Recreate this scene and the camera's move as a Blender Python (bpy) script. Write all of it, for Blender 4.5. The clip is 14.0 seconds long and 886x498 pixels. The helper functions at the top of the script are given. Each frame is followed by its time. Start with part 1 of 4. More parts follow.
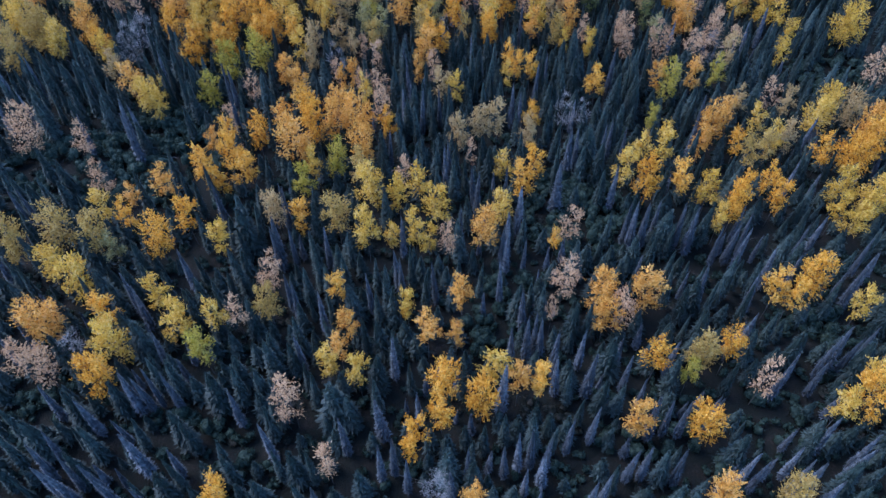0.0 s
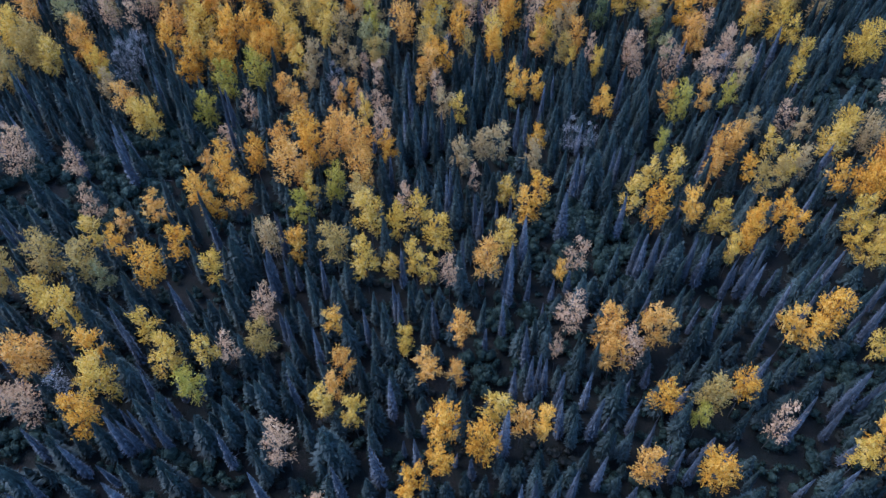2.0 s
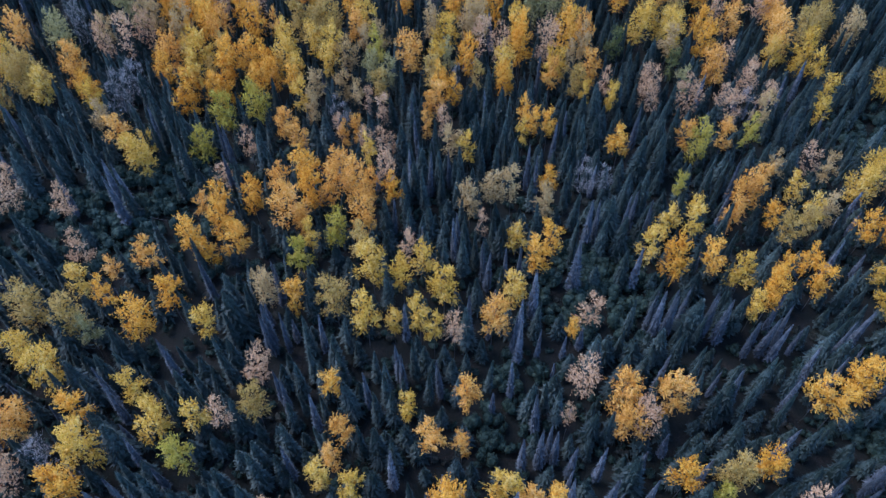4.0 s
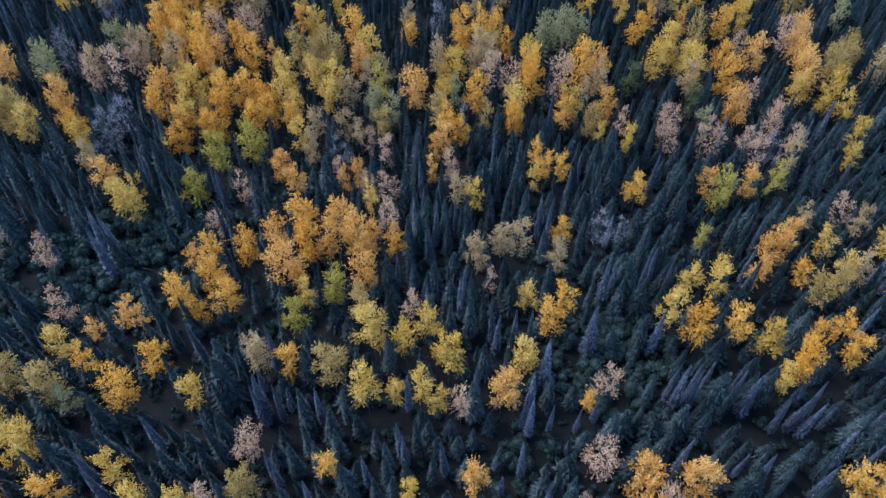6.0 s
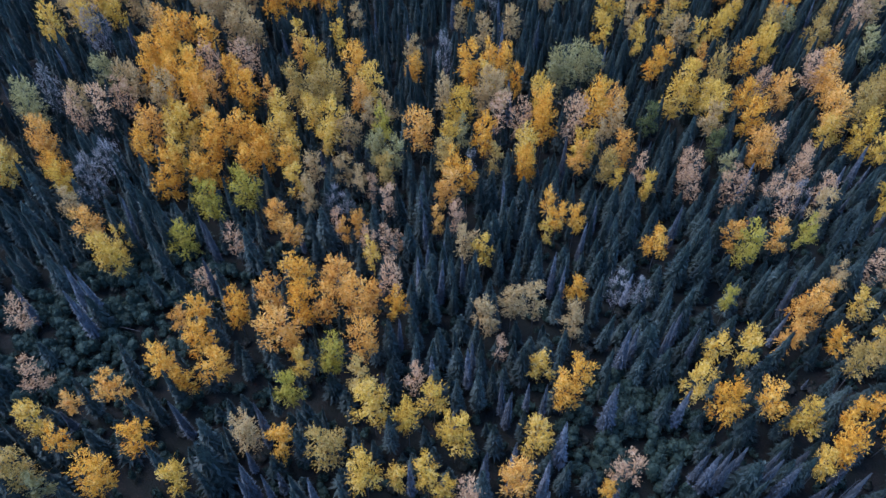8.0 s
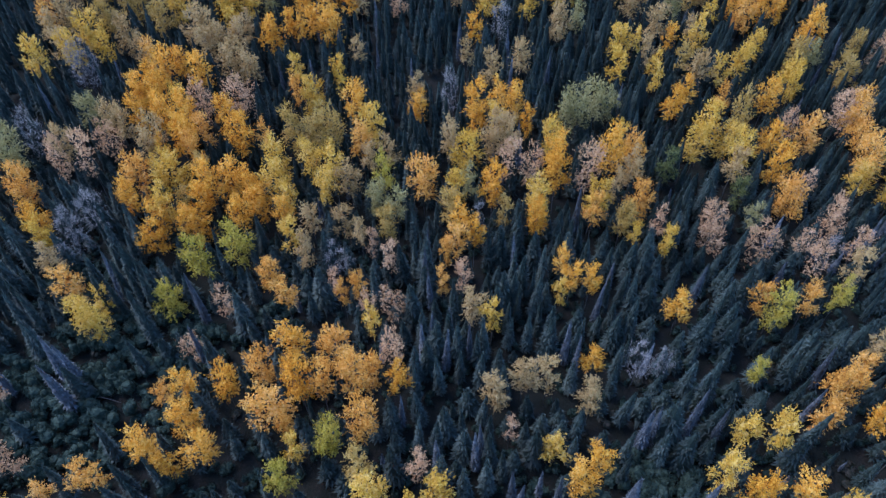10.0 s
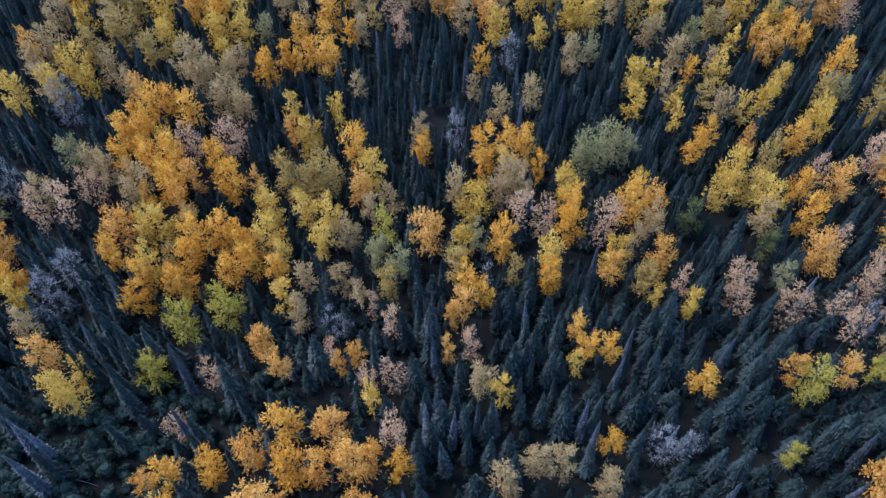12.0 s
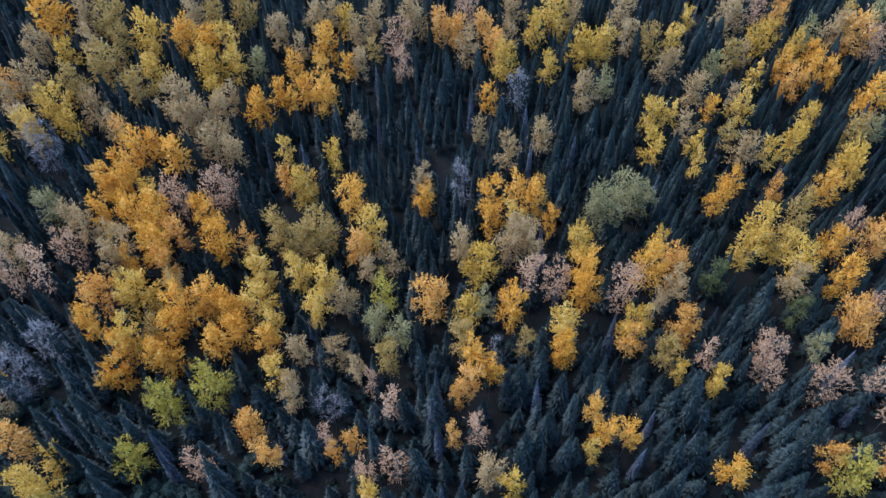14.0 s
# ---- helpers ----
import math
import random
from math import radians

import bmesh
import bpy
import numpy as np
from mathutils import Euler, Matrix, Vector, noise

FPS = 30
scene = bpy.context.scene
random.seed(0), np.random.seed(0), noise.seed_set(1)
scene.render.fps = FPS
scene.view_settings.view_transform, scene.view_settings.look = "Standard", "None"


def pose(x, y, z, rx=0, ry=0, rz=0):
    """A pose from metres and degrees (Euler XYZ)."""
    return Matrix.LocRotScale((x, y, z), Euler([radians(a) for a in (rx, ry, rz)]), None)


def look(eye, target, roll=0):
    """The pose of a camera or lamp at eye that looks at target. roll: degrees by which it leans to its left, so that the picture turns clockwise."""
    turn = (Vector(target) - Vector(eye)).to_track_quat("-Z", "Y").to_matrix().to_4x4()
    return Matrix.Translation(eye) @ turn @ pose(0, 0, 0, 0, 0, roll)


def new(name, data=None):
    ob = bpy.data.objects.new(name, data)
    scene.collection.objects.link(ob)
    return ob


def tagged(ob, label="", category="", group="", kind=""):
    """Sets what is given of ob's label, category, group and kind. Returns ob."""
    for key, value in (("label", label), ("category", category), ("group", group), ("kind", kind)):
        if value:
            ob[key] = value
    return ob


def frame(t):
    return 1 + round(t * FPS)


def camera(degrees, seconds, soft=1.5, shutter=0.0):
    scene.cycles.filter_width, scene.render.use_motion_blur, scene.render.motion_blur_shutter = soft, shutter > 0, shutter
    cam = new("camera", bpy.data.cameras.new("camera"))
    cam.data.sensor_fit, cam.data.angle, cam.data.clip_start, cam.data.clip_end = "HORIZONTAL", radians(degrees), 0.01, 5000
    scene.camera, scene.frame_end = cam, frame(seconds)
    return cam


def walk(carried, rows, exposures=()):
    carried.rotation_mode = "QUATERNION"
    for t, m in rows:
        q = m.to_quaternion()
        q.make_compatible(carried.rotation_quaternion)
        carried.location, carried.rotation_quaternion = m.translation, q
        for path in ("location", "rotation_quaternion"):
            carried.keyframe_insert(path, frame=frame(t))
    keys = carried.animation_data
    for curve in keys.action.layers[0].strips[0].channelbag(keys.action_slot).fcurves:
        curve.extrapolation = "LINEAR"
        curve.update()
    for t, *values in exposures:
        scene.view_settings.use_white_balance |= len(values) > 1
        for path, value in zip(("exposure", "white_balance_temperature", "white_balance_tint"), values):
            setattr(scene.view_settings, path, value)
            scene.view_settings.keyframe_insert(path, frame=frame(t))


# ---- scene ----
cam = camera(64.0, 14.0, soft=1.42)
PATH = [
    (0, 0.00, 0.00, 68.27, -1.85, -49.85, -1.14),
    (0.5, 0.20, 0.76, 68.28, -1.69, -49.81, -1.21),
    (1, 0.39, 1.68, 68.33, -1.53, -49.78, -1.28),
    (1.5, 0.58, 2.96, 68.30, -1.34, -49.78, -1.32),
    (2, 0.75, 4.63, 68.31, -1.13, -49.79, -1.33),
    (2.5, 0.86, 6.30, 68.38, -0.94, -49.81, -1.31),
    (3, 0.90, 8.09, 68.48, -0.78, -49.83, -1.27),
    (5.5, 0.84, 18.67, 68.71, -0.20, -49.82, -1.00),
    (6, 0.76, 20.80, 68.69, -0.11, -49.82, -0.96),
    (6.5, 0.69, 23.13, 68.65, -0.02, -49.80, -0.92),
    (7, 0.64, 25.26, 68.57, 0.06, -49.77, -0.90),
    (7.5, 0.55, 27.59, 68.51, 0.13, -49.74, -0.92),
    (8, 0.49, 29.80, 68.41, 0.22, -49.72, -0.95),
    (10.5, 0.35, 41.19, 68.14, 0.83, -49.70, -1.21),
    (11, 0.31, 43.46, 68.11, 0.95, -49.73, -1.27),
    (11.5, 0.22, 45.92, 68.13, 1.05, -49.80, -1.34),
    (12, 0.17, 48.28, 68.16, 1.15, -49.90, -1.41),
    (12.5, 0.12, 50.85, 68.25, 1.24, -50.03, -1.49),
    (13, 0.09, 53.36, 68.41, 1.33, -50.18, -1.56),
    (13.5, 0.04, 55.72, 68.49, 1.43, -50.32, -1.65),
    (14, -0.00, 58.26, 68.53, 1.52, -50.46, -1.73),
]
walk(cam, [(t, pose(x, y, z, 90 + pitch, 0, yaw) @ pose(0, 0, 0, 0, 0, roll)) for t, x, y, z, yaw, pitch, roll in PATH],
     exposures=[(0.0, 2.14, 5250, 13), (5.5, 2.15, 5390, 13), (10.5, 2.18, 5500, 13), (14.0, 2.19, 5540, 13)])

# ---- light: dusk under a high thin overcast ----
world = bpy.data.worlds.new("dusk_sky")
scene.world = world
world.use_nodes = True
sky = world.node_tree.nodes.new("ShaderNodeTexSky")
sky.sky_type, sky.sun_disc = "NISHITA", False
sky.sun_elevation, sky.sun_rotation = radians(52), radians(-66)
sky.air_density, sky.dust_density = 1.0, 0.3
sky.ozone_density = 4.0
background = world.node_tree.nodes["Background"]
world.node_tree.links.new(sky.outputs[0], background.inputs[0])
background.inputs[1].default_value = 0.13
sun_data = bpy.data.lights.new("sun", "SUN")
sun_data.energy, sun_data.angle, sun_data.color = 1.05, radians(40), (1.0, 0.93, 0.87)
sun = new("sun", sun_data)
sun.matrix_world = look((-28.6, 57.7, 40), (0, 45, 0))


# ---- materials ----
def shader(name):
    mat = bpy.data.materials.new(name)
    mat.use_nodes = True
    nodes, links = mat.node_tree.nodes, mat.node_tree.links
    nodes.clear()
    return mat, nodes, links


def ramp(nodes, links, value, stops):
    r = nodes.new("ShaderNodeValToRGB")
    while len(r.color_ramp.elements) < len(stops):
        r.color_ramp.elements.new(0.5)
    for element, (at, colour) in zip(r.color_ramp.elements, stops):
        element.position, element.color = at, (*colour, 1)
    links.new(value, r.inputs[0])
    return r.outputs[0]


def blend(nodes, links, how, factor, a, b):
    m = nodes.new("ShaderNodeMix")
    m.data_type, m.blend_type = "RGBA", how
    for socket, value in ((m.inputs[0], factor), (m.inputs[6], a), (m.inputs[7], b)):
        if isinstance(value, bpy.types.NodeSocket):
            links.new(value, socket)
        elif isinstance(value, tuple):
            socket.default_value = (*value, 1)
        else:
            socket.default_value = value
    return m.outputs[2]


def foliage_material(name, dark, mid, light, see_through=0.38, gloss=0.6, patch=0.5, vary=0.3, flat=1.0, leafy=0.16, tufts=(-0.2, 0.44), sheen=0.1):
    """Leaves: each tree its own tone, each clump and each leaf a little different, thin enough to let light through."""
    mat, nodes, links = shader(name)
    geo, info = nodes.new("ShaderNodeNewGeometry"), nodes.new("ShaderNodeObjectInfo")
    clump = nodes.new("ShaderNodeTexNoise")
    clump.inputs["Scale"].default_value = patch
    clump.inputs["Detail"].default_value = 2
    drop = nodes.new("ShaderNodeMapping")
    drop.inputs["Scale"].default_value = (1, 1, flat)
    links.new(geo.outputs["Position"], drop.inputs[0])
    links.new(drop.outputs[0], clump.inputs["Vector"])
    add = nodes.new("ShaderNodeMath")
    add.operation = "MULTIPLY_ADD"
    links.new(geo.outputs["Random Per Island"], add.inputs[0])
    add.inputs[1].default_value = leafy
    tone = nodes.new("ShaderNodeMath")
    tone.operation = "MULTIPLY_ADD"
    links.new(info.outputs["Random"], tone.inputs[0])
    tone.inputs[1].default_value = 0.26
    spread = nodes.new("ShaderNodeMapRange")
    links.new(clump.outputs[0], spread.inputs[0])
    spread.inputs[1].default_value, spread.inputs[2].default_value = 0.3, 0.7
    spread.inputs[3].default_value, spread.inputs[4].default_value = 0.3 - vary, vary
    links.new(spread.outputs[0], tone.inputs[2])
    tuft = nodes.new("ShaderNodeTexNoise")
    tuft.inputs["Scale"].default_value = 2.3
    tuft.inputs["Detail"].default_value = 1
    links.new(geo.outputs["Position"], tuft.inputs["Vector"])
    uneven = nodes.new("ShaderNodeMapRange")
    links.new(tuft.outputs[0], uneven.inputs[0])
    uneven.inputs[1].default_value, uneven.inputs[2].default_value = 0.36, 0.64
    uneven.inputs[3].default_value, uneven.inputs[4].default_value = tufts
    sum_up = nodes.new("ShaderNodeMath")
    links.new(tone.outputs[0], sum_up.inputs[0])
    links.new(uneven.outputs[0], sum_up.inputs[1])
    links.new(sum_up.outputs[0], add.inputs[2])
    colour = ramp(nodes, links, add.outputs[0], [(0.05, dark), (0.5, mid), (0.95, light)])
    skin = nodes.new("ShaderNodeBsdfPrincipled")
    links.new(colour, skin.inputs["Base Color"])
    skin.inputs["Roughness"].default_value = gloss
    skin.inputs["Specular IOR Level"].default_value = sheen
    back = nodes.new("ShaderNodeBsdfTranslucent")
    links.new(colour, back.inputs[0])
    mix = nodes.new("ShaderNodeMixShader")
    mix.inputs[0].default_value = see_through
    links.new(skin.outputs[0], mix.inputs[1])
    links.new(back.outputs[0], mix.inputs[2])
    out = nodes.new("ShaderNodeOutputMaterial")
    links.new(mix.outputs[0], out.inputs[0])
    return mat


def rough_material(name, stops, scale, bump=0.3, fine=14.0, stretch=(1, 1, 1), roughness=0.9):
    """Bark, soil, dead wood: broad stains and fine grain, with relief."""
    mat, nodes, links = shader(name)
    where = nodes.new("ShaderNodeTexCoord")
    mapping = nodes.new("ShaderNodeMapping")
    mapping.inputs["Scale"].default_value = stretch
    links.new(where.outputs["Object"], mapping.inputs[0])
    broad, grain = nodes.new("ShaderNodeTexNoise"), nodes.new("ShaderNodeTexNoise")
    for tex, size in ((broad, scale), (grain, scale * fine)):
        tex.inputs["Scale"].default_value, tex.inputs["Detail"].default_value = size, 6
        links.new(mapping.outputs[0], tex.inputs["Vector"])
    both = nodes.new("ShaderNodeMath")
    both.operation = "ADD"
    links.new(broad.outputs[0], both.inputs[0])
    links.new(grain.outputs[0], both.inputs[1])
    half = nodes.new("ShaderNodeMath")
    half.operation = "MULTIPLY"
    half.inputs[1].default_value = 0.5
    links.new(both.outputs[0], half.inputs[0])
    colour = ramp(nodes, links, half.outputs[0], stops)
    relief = nodes.new("ShaderNodeBump")
    relief.inputs["Strength"].default_value, relief.inputs["Distance"].default_value = bump, 0.1
    links.new(grain.outputs[0], relief.inputs["Height"])
    skin = nodes.new("ShaderNodeBsdfPrincipled")
    links.new(colour, skin.inputs["Base Color"])
    links.new(relief.outputs[0], skin.inputs["Normal"])
    skin.inputs["Roughness"].default_value = roughness
    skin.inputs["Specular IOR Level"].default_value = 0.2
    out = nodes.new("ShaderNodeOutputMaterial")
    links.new(skin.outputs[0], out.inputs[0])
    return mat


LEAVES = {
    "gold": foliage_material("gold_leaves", (0.45, 0.186, 0.017), (0.71, 0.358, 0.038), (0.78, 0.49, 0.125)),
    "yellow": foliage_material("yellow_leaves", (0.39, 0.218, 0.026), (0.64, 0.392, 0.055), (0.71, 0.50, 0.16)),
    "orange": foliage_material("orange_leaves", (0.44, 0.188, 0.028), (0.69, 0.350, 0.064), (0.76, 0.47, 0.16)),
    "pink": foliage_material("faded_leaves", (0.34, 0.188, 0.095), (0.52, 0.312, 0.165), (0.63, 0.41, 0.245)),
    "tan": foliage_material("tan_leaves", (0.29, 0.182, 0.0697), (0.446, 0.294, 0.12), (0.506, 0.362, 0.179)),
    "olive": foliage_material("olive_leaves", (0.277, 0.173, 0.0365), (0.427, 0.275, 0.0716), (0.483, 0.335, 0.123)),
    "lime": foliage_material("lime_leaves", (0.273, 0.22, 0.0255), (0.414, 0.318, 0.0498), (0.456, 0.36, 0.0873)),
    "sage": foliage_material("sage_leaves", (0.19, 0.16, 0.06), (0.30, 0.255, 0.10), (0.39, 0.335, 0.16)),
    "green": foliage_material("green_leaves", (0.0744, 0.0868, 0.031), (0.124, 0.13, 0.0434), (0.174, 0.174, 0.0682)),
    "bare": foliage_material("pale_twigs", (0.13, 0.117, 0.110), (0.215, 0.196, 0.185), (0.31, 0.285, 0.27), see_through=0.1),
}
SPRUCE = foliage_material("spruce_needles", (0.0060, 0.0122, 0.0106), (0.0176, 0.0296, 0.0262), (0.072, 0.095, 0.086), see_through=0.12, patch=0.35, vary=0.34, flat=0.12, leafy=0.1, tufts=(-0.04, 0.26), sheen=0.3)
PALE = foliage_material("grey_spruce_needles", (0.024, 0.030, 0.036), (0.060, 0.068, 0.080), (0.185, 0.196, 0.218), see_through=0.1, patch=0.4, vary=0.32, flat=0.12, leafy=0.1, tufts=(-0.04, 0.26), sheen=0.3)
SHRUB = foliage_material("shrub_leaves", (0.0076, 0.0155, 0.0122), (0.0225, 0.0365, 0.0285), (0.064, 0.086, 0.066), see_through=0.15, patch=0.8, leafy=0.1, tufts=(-0.06, 0.3))
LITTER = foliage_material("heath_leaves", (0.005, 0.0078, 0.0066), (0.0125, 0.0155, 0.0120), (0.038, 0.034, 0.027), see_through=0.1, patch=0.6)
ASPEN_BARK = rough_material("aspen_bark", [(0.3, (0.0279, 0.026, 0.0248)), (0.5, (0.062, 0.0595, 0.057)), (0.7, (0.136, 0.13, 0.127))], 2.0, stretch=(1, 1, 2))
SPRUCE_BARK = rough_material("spruce_bark", [(0.3, (0.031, 0.0279, 0.026)), (0.7, (0.0992, 0.0899, 0.0868))], 4.0)
DEAD_WOOD = rough_material("dead_wood", [(0.3, (0.0434, 0.0403, 0.0403)), (0.7, (0.136, 0.13, 0.127))], 3.0)
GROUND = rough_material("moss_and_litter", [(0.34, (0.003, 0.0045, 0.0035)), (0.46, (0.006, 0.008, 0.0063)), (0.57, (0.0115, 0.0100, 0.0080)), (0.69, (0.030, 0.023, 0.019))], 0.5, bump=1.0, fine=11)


# ---- ground ----
def ground_height(x, y):
    """A flat valley floor that falls gently to the east and rises to the north."""
    return -0.027 * 105 * math.tanh(x / 105) + 0.018 * 135 * math.tanh((y - 67.5) / 135)


def link_mesh(name, verts, faces, material, parent=None, label=""):
    mesh = bpy.data.meshes.new(name)
    mesh.from_pydata(verts, [], faces)
    mesh.materials.append(material)
    ob = new(name, mesh)
    ob.parent = parent
    return tagged(ob, label)


def build_ground():
    near = np.arange(-180, 181, 3.0)
    far = np.array([200, 240, 300, 500, 900, 1600, 3000.0])
    axis = np.concatenate([-far[::-1], near, far])
    n = len(axis)
    verts = []
    for y in axis + 82:
        for x in axis:
            bumps = 0.25 * noise.noise((x * 0.15, y * 0.15, 0)) + 0.12 * noise.noise((x * 0.5, y * 0.5, 3))
            verts.append((x, y, ground_height(x, y) + (bumps if abs(x) < 190 and abs(y - 82) < 190 else 0) - 0.05))
    faces = [(r * n + c, r * n + c + 1, (r + 1) * n + c + 1, (r + 1) * n + c) for r in range(n - 1) for c in range(n - 1)]
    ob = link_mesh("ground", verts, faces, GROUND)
    for p in ob.data.polygons:
        p.use_smooth = True
    tagged(ob, "dark mossy forest floor with brown leaf litter", "ground", kind="structure")


build_ground()


# ---- broad-leaved trees ----
def tube(points, radii, sides=6):
    """Verts and faces of a tapered stem along points."""
    verts, faces = [], []
    for k, (p, r) in enumerate(zip(points, radii)):
        a = points[max(k - 1, 0)]
        b = points[min(k + 1, len(points) - 1)]
        turn = (Vector(b) - Vector(a)).to_track_quat("Z", "Y")
        for s in range(sides):
            angle = 2 * math.pi * s / sides
            verts.append(tuple(Vector(p) + turn @ Vector((r * math.cos(angle), r * math.sin(angle), 0))))
        if k:
            o = (k - 1) * sides
            faces += [(o + s, o + (s + 1) % sides, o + sides + (s + 1) % sides, o + sides + s) for s in range(sides)]
    faces.append(tuple(range(len(verts) - sides, len(verts))))
    return verts, faces


def joined(pieces):
    verts, faces = [], []
    for v, f in pieces:
        o = len(verts)
        verts += v
        faces += [tuple(i + o for i in face) for face in f]
    return verts, faces


def blades_of(origin, along, across, length, width):
    """Many flat pointed leaves at once, as arrays of three corners each."""
    corner = np.stack([origin + across * width, origin + along * length, origin - across * width], 1)
    return corner.reshape(-1, 3)


def unit(v):
    return v / np.maximum(np.linalg.norm(v, axis=-1, keepdims=True), 1e-6)


def crown_plan(rng, radius, lobes):
    """The limbs of a crown: where each ends, above or below the crown's middle, and how big its clump is."""
    plan = []
    shift = rng.normal(size=2) * 0.08 * radius
    tall = 1.8 if radius < 1.2 else 1.6 if radius < 1.8 else 1.4
    start = rng.uniform(0, 6.28)
    for k in range(lobes):
        turn = start + 2.4 * k + rng.uniform(-0.6, 0.6)
        high = -1.0 + 2.0 * (k + 0.5) / lobes + rng.normal() * 0.08
        out = radius * 0.8 * math.sqrt(max(0.05, 1 - (high * 0.9) ** 2)) * (1 - 0.16 * high) * rng.uniform(0.55, 1.18)
        plan.append((out * math.cos(turn) + shift[0] * (1 + high), out * math.sin(turn) + shift[1] * (1 + high), high * radius * tall, radius * rng.uniform(0.3, 0.5)))
    return plan


def broadleaf_meshes(seed, radius, sprays, leaves, leaf, height, inner):
    """A trunk with limbs, and a crown of short leafy twigs on clumps round the limbs' ends; the base is at the origin."""
    rng = np.random.default_rng(seed)
    lobes = 9 if radius < 1.2 else 13 if radius < 1.8 else 18
    plan = crown_plan(rng, radius, lobes)
    middle = height - 1.75 * radius
    bend = rng.uniform(-0.25, 0.25, 2)
    levels = np.linspace(0, 1, 7)
    stem = [(bend[0] * math.sin(3 * s) * (1 - s), bend[1] * math.sin(2.5 * s) * (1 - s), s * (height - 0.5 * radius)) for s in levels]
    base = 0.03 + 0.022 * radius
    pieces = [tube(stem, [base * (1 - 0.8 * s) for s in levels], 5)]
    for x, y, z, r in plan:
        root = middle + z - radius * rng.uniform(0.5, 0.9)
        pieces.append(tube([(0, 0, root), (x * 0.45, y * 0.45, (root + middle + z) / 2 - 0.05), (x, y, middle + z)], [base * 0.32, base * 0.2, 0.008], 3))
    for _ in range(3):
        turn, low = rng.uniform(0, 6.28), rng.uniform(0.25, 0.5) * height
        reach = rng.uniform(0.4, 0.8)
        pieces.append(tube([(0, 0, low), (reach * math.cos(turn), reach * math.sin(turn), low + 0.25)], [base * 0.3, 0.008], 3))
    trunk = joined(pieces)
    middles, sizes = np.array([p[:3] for p in plan]), np.array([p[3] for p in plan])
    share = sizes ** 2 / (sizes ** 2).sum()
    squash = np.array([1, 1, 1 / 1.5])
    which = rng.choice(lobes, sprays, p=share)
    centre, size = middles[which], sizes[which][:, None]
    way = unit(rng.normal(size=(sprays, 3)) + unit(centre * squash) * 0.75 + np.array([0, 0, 0.3]))
    root = centre + way * size * rng.uniform(0.55, 0.98, (sprays, 1)) * np.array([1, 1, 1.15])
    out = unit(way * 0.75 + unit(root * squash) * 0.5 + np.array([0, 0, 0.5]) + rng.normal(size=(sprays, 3)) * 0.22)
    reach = rng.uniform(0.26, 0.74, (sprays, 1)) * (0.72 + 0.2 * radius)
    reach = reach * np.where(rng.uniform(size=(sprays, 1)) < 0.12, 1.5, 1.0)
    step = rng.uniform(0, 1, (sprays, leaves, 1)) ** 0.9
    origin = root[:, None] + out[:, None] * reach[:, None] * step + rng.normal(size=(sprays, leaves, 3)) * (0.068 * (1.15 - 0.75 * step))
    origin = origin.reshape(-1, 3)
    along = unit(np.repeat(out, leaves, 0) * 0.8 + rng.normal(size=(len(origin), 3)) * 0.65)
    face = np.repeat(way, leaves, 0)
    scale = np.full((len(origin), 1), leaf)
    # broad sheltered leaves in the heart of each clump and round the stem
    heart = int(sprays * inner)
    pick = rng.choice(lobes, heart, p=share)
    deep = unit(rng.normal(size=(heart, 3)))
    pull = np.where(rng.uniform(size=(heart, 1)) < 0.25, rng.uniform(0.2, 0.8, (heart, 1)), 0.95)
    origin = np.concatenate([origin, middles[pick] * pull + deep * sizes[pick][:, None] * rng.uniform(0.3, 0.9, (heart, 1))])
    along = np.concatenate([along, unit(np.cross(deep, rng.normal(size=(heart, 3))) + deep * 0.3)])
    face = np.concatenate([face, deep])
    scale = np.concatenate([scale, np.full((heart, 1), leaf * 2.2)])
    # leaves turn their faces outwards and up to the light
    facing = unit(face * 0.85 + np.array([0, 0, 0.4]) + rng.normal(size=(len(origin), 3)) * 0.34)
    across = unit(np.cross(along, facing))
    origin = origin + np.array([0, 0, middle])
    length = rng.uniform(0.7, 1.3, (len(origin), 1)) * scale
    verts = blades_of(origin, along, across, length * 1.08, length * 0.38)
    faces = np.arange(len(verts)).reshape(-1, 3)
    return trunk, (verts.tolist(), faces.tolist())


def leaf_mesh(name, verts, faces):
    mesh = bpy.data.meshes.new(name)
    mesh.from_pydata(verts, [], faces)
    return mesh


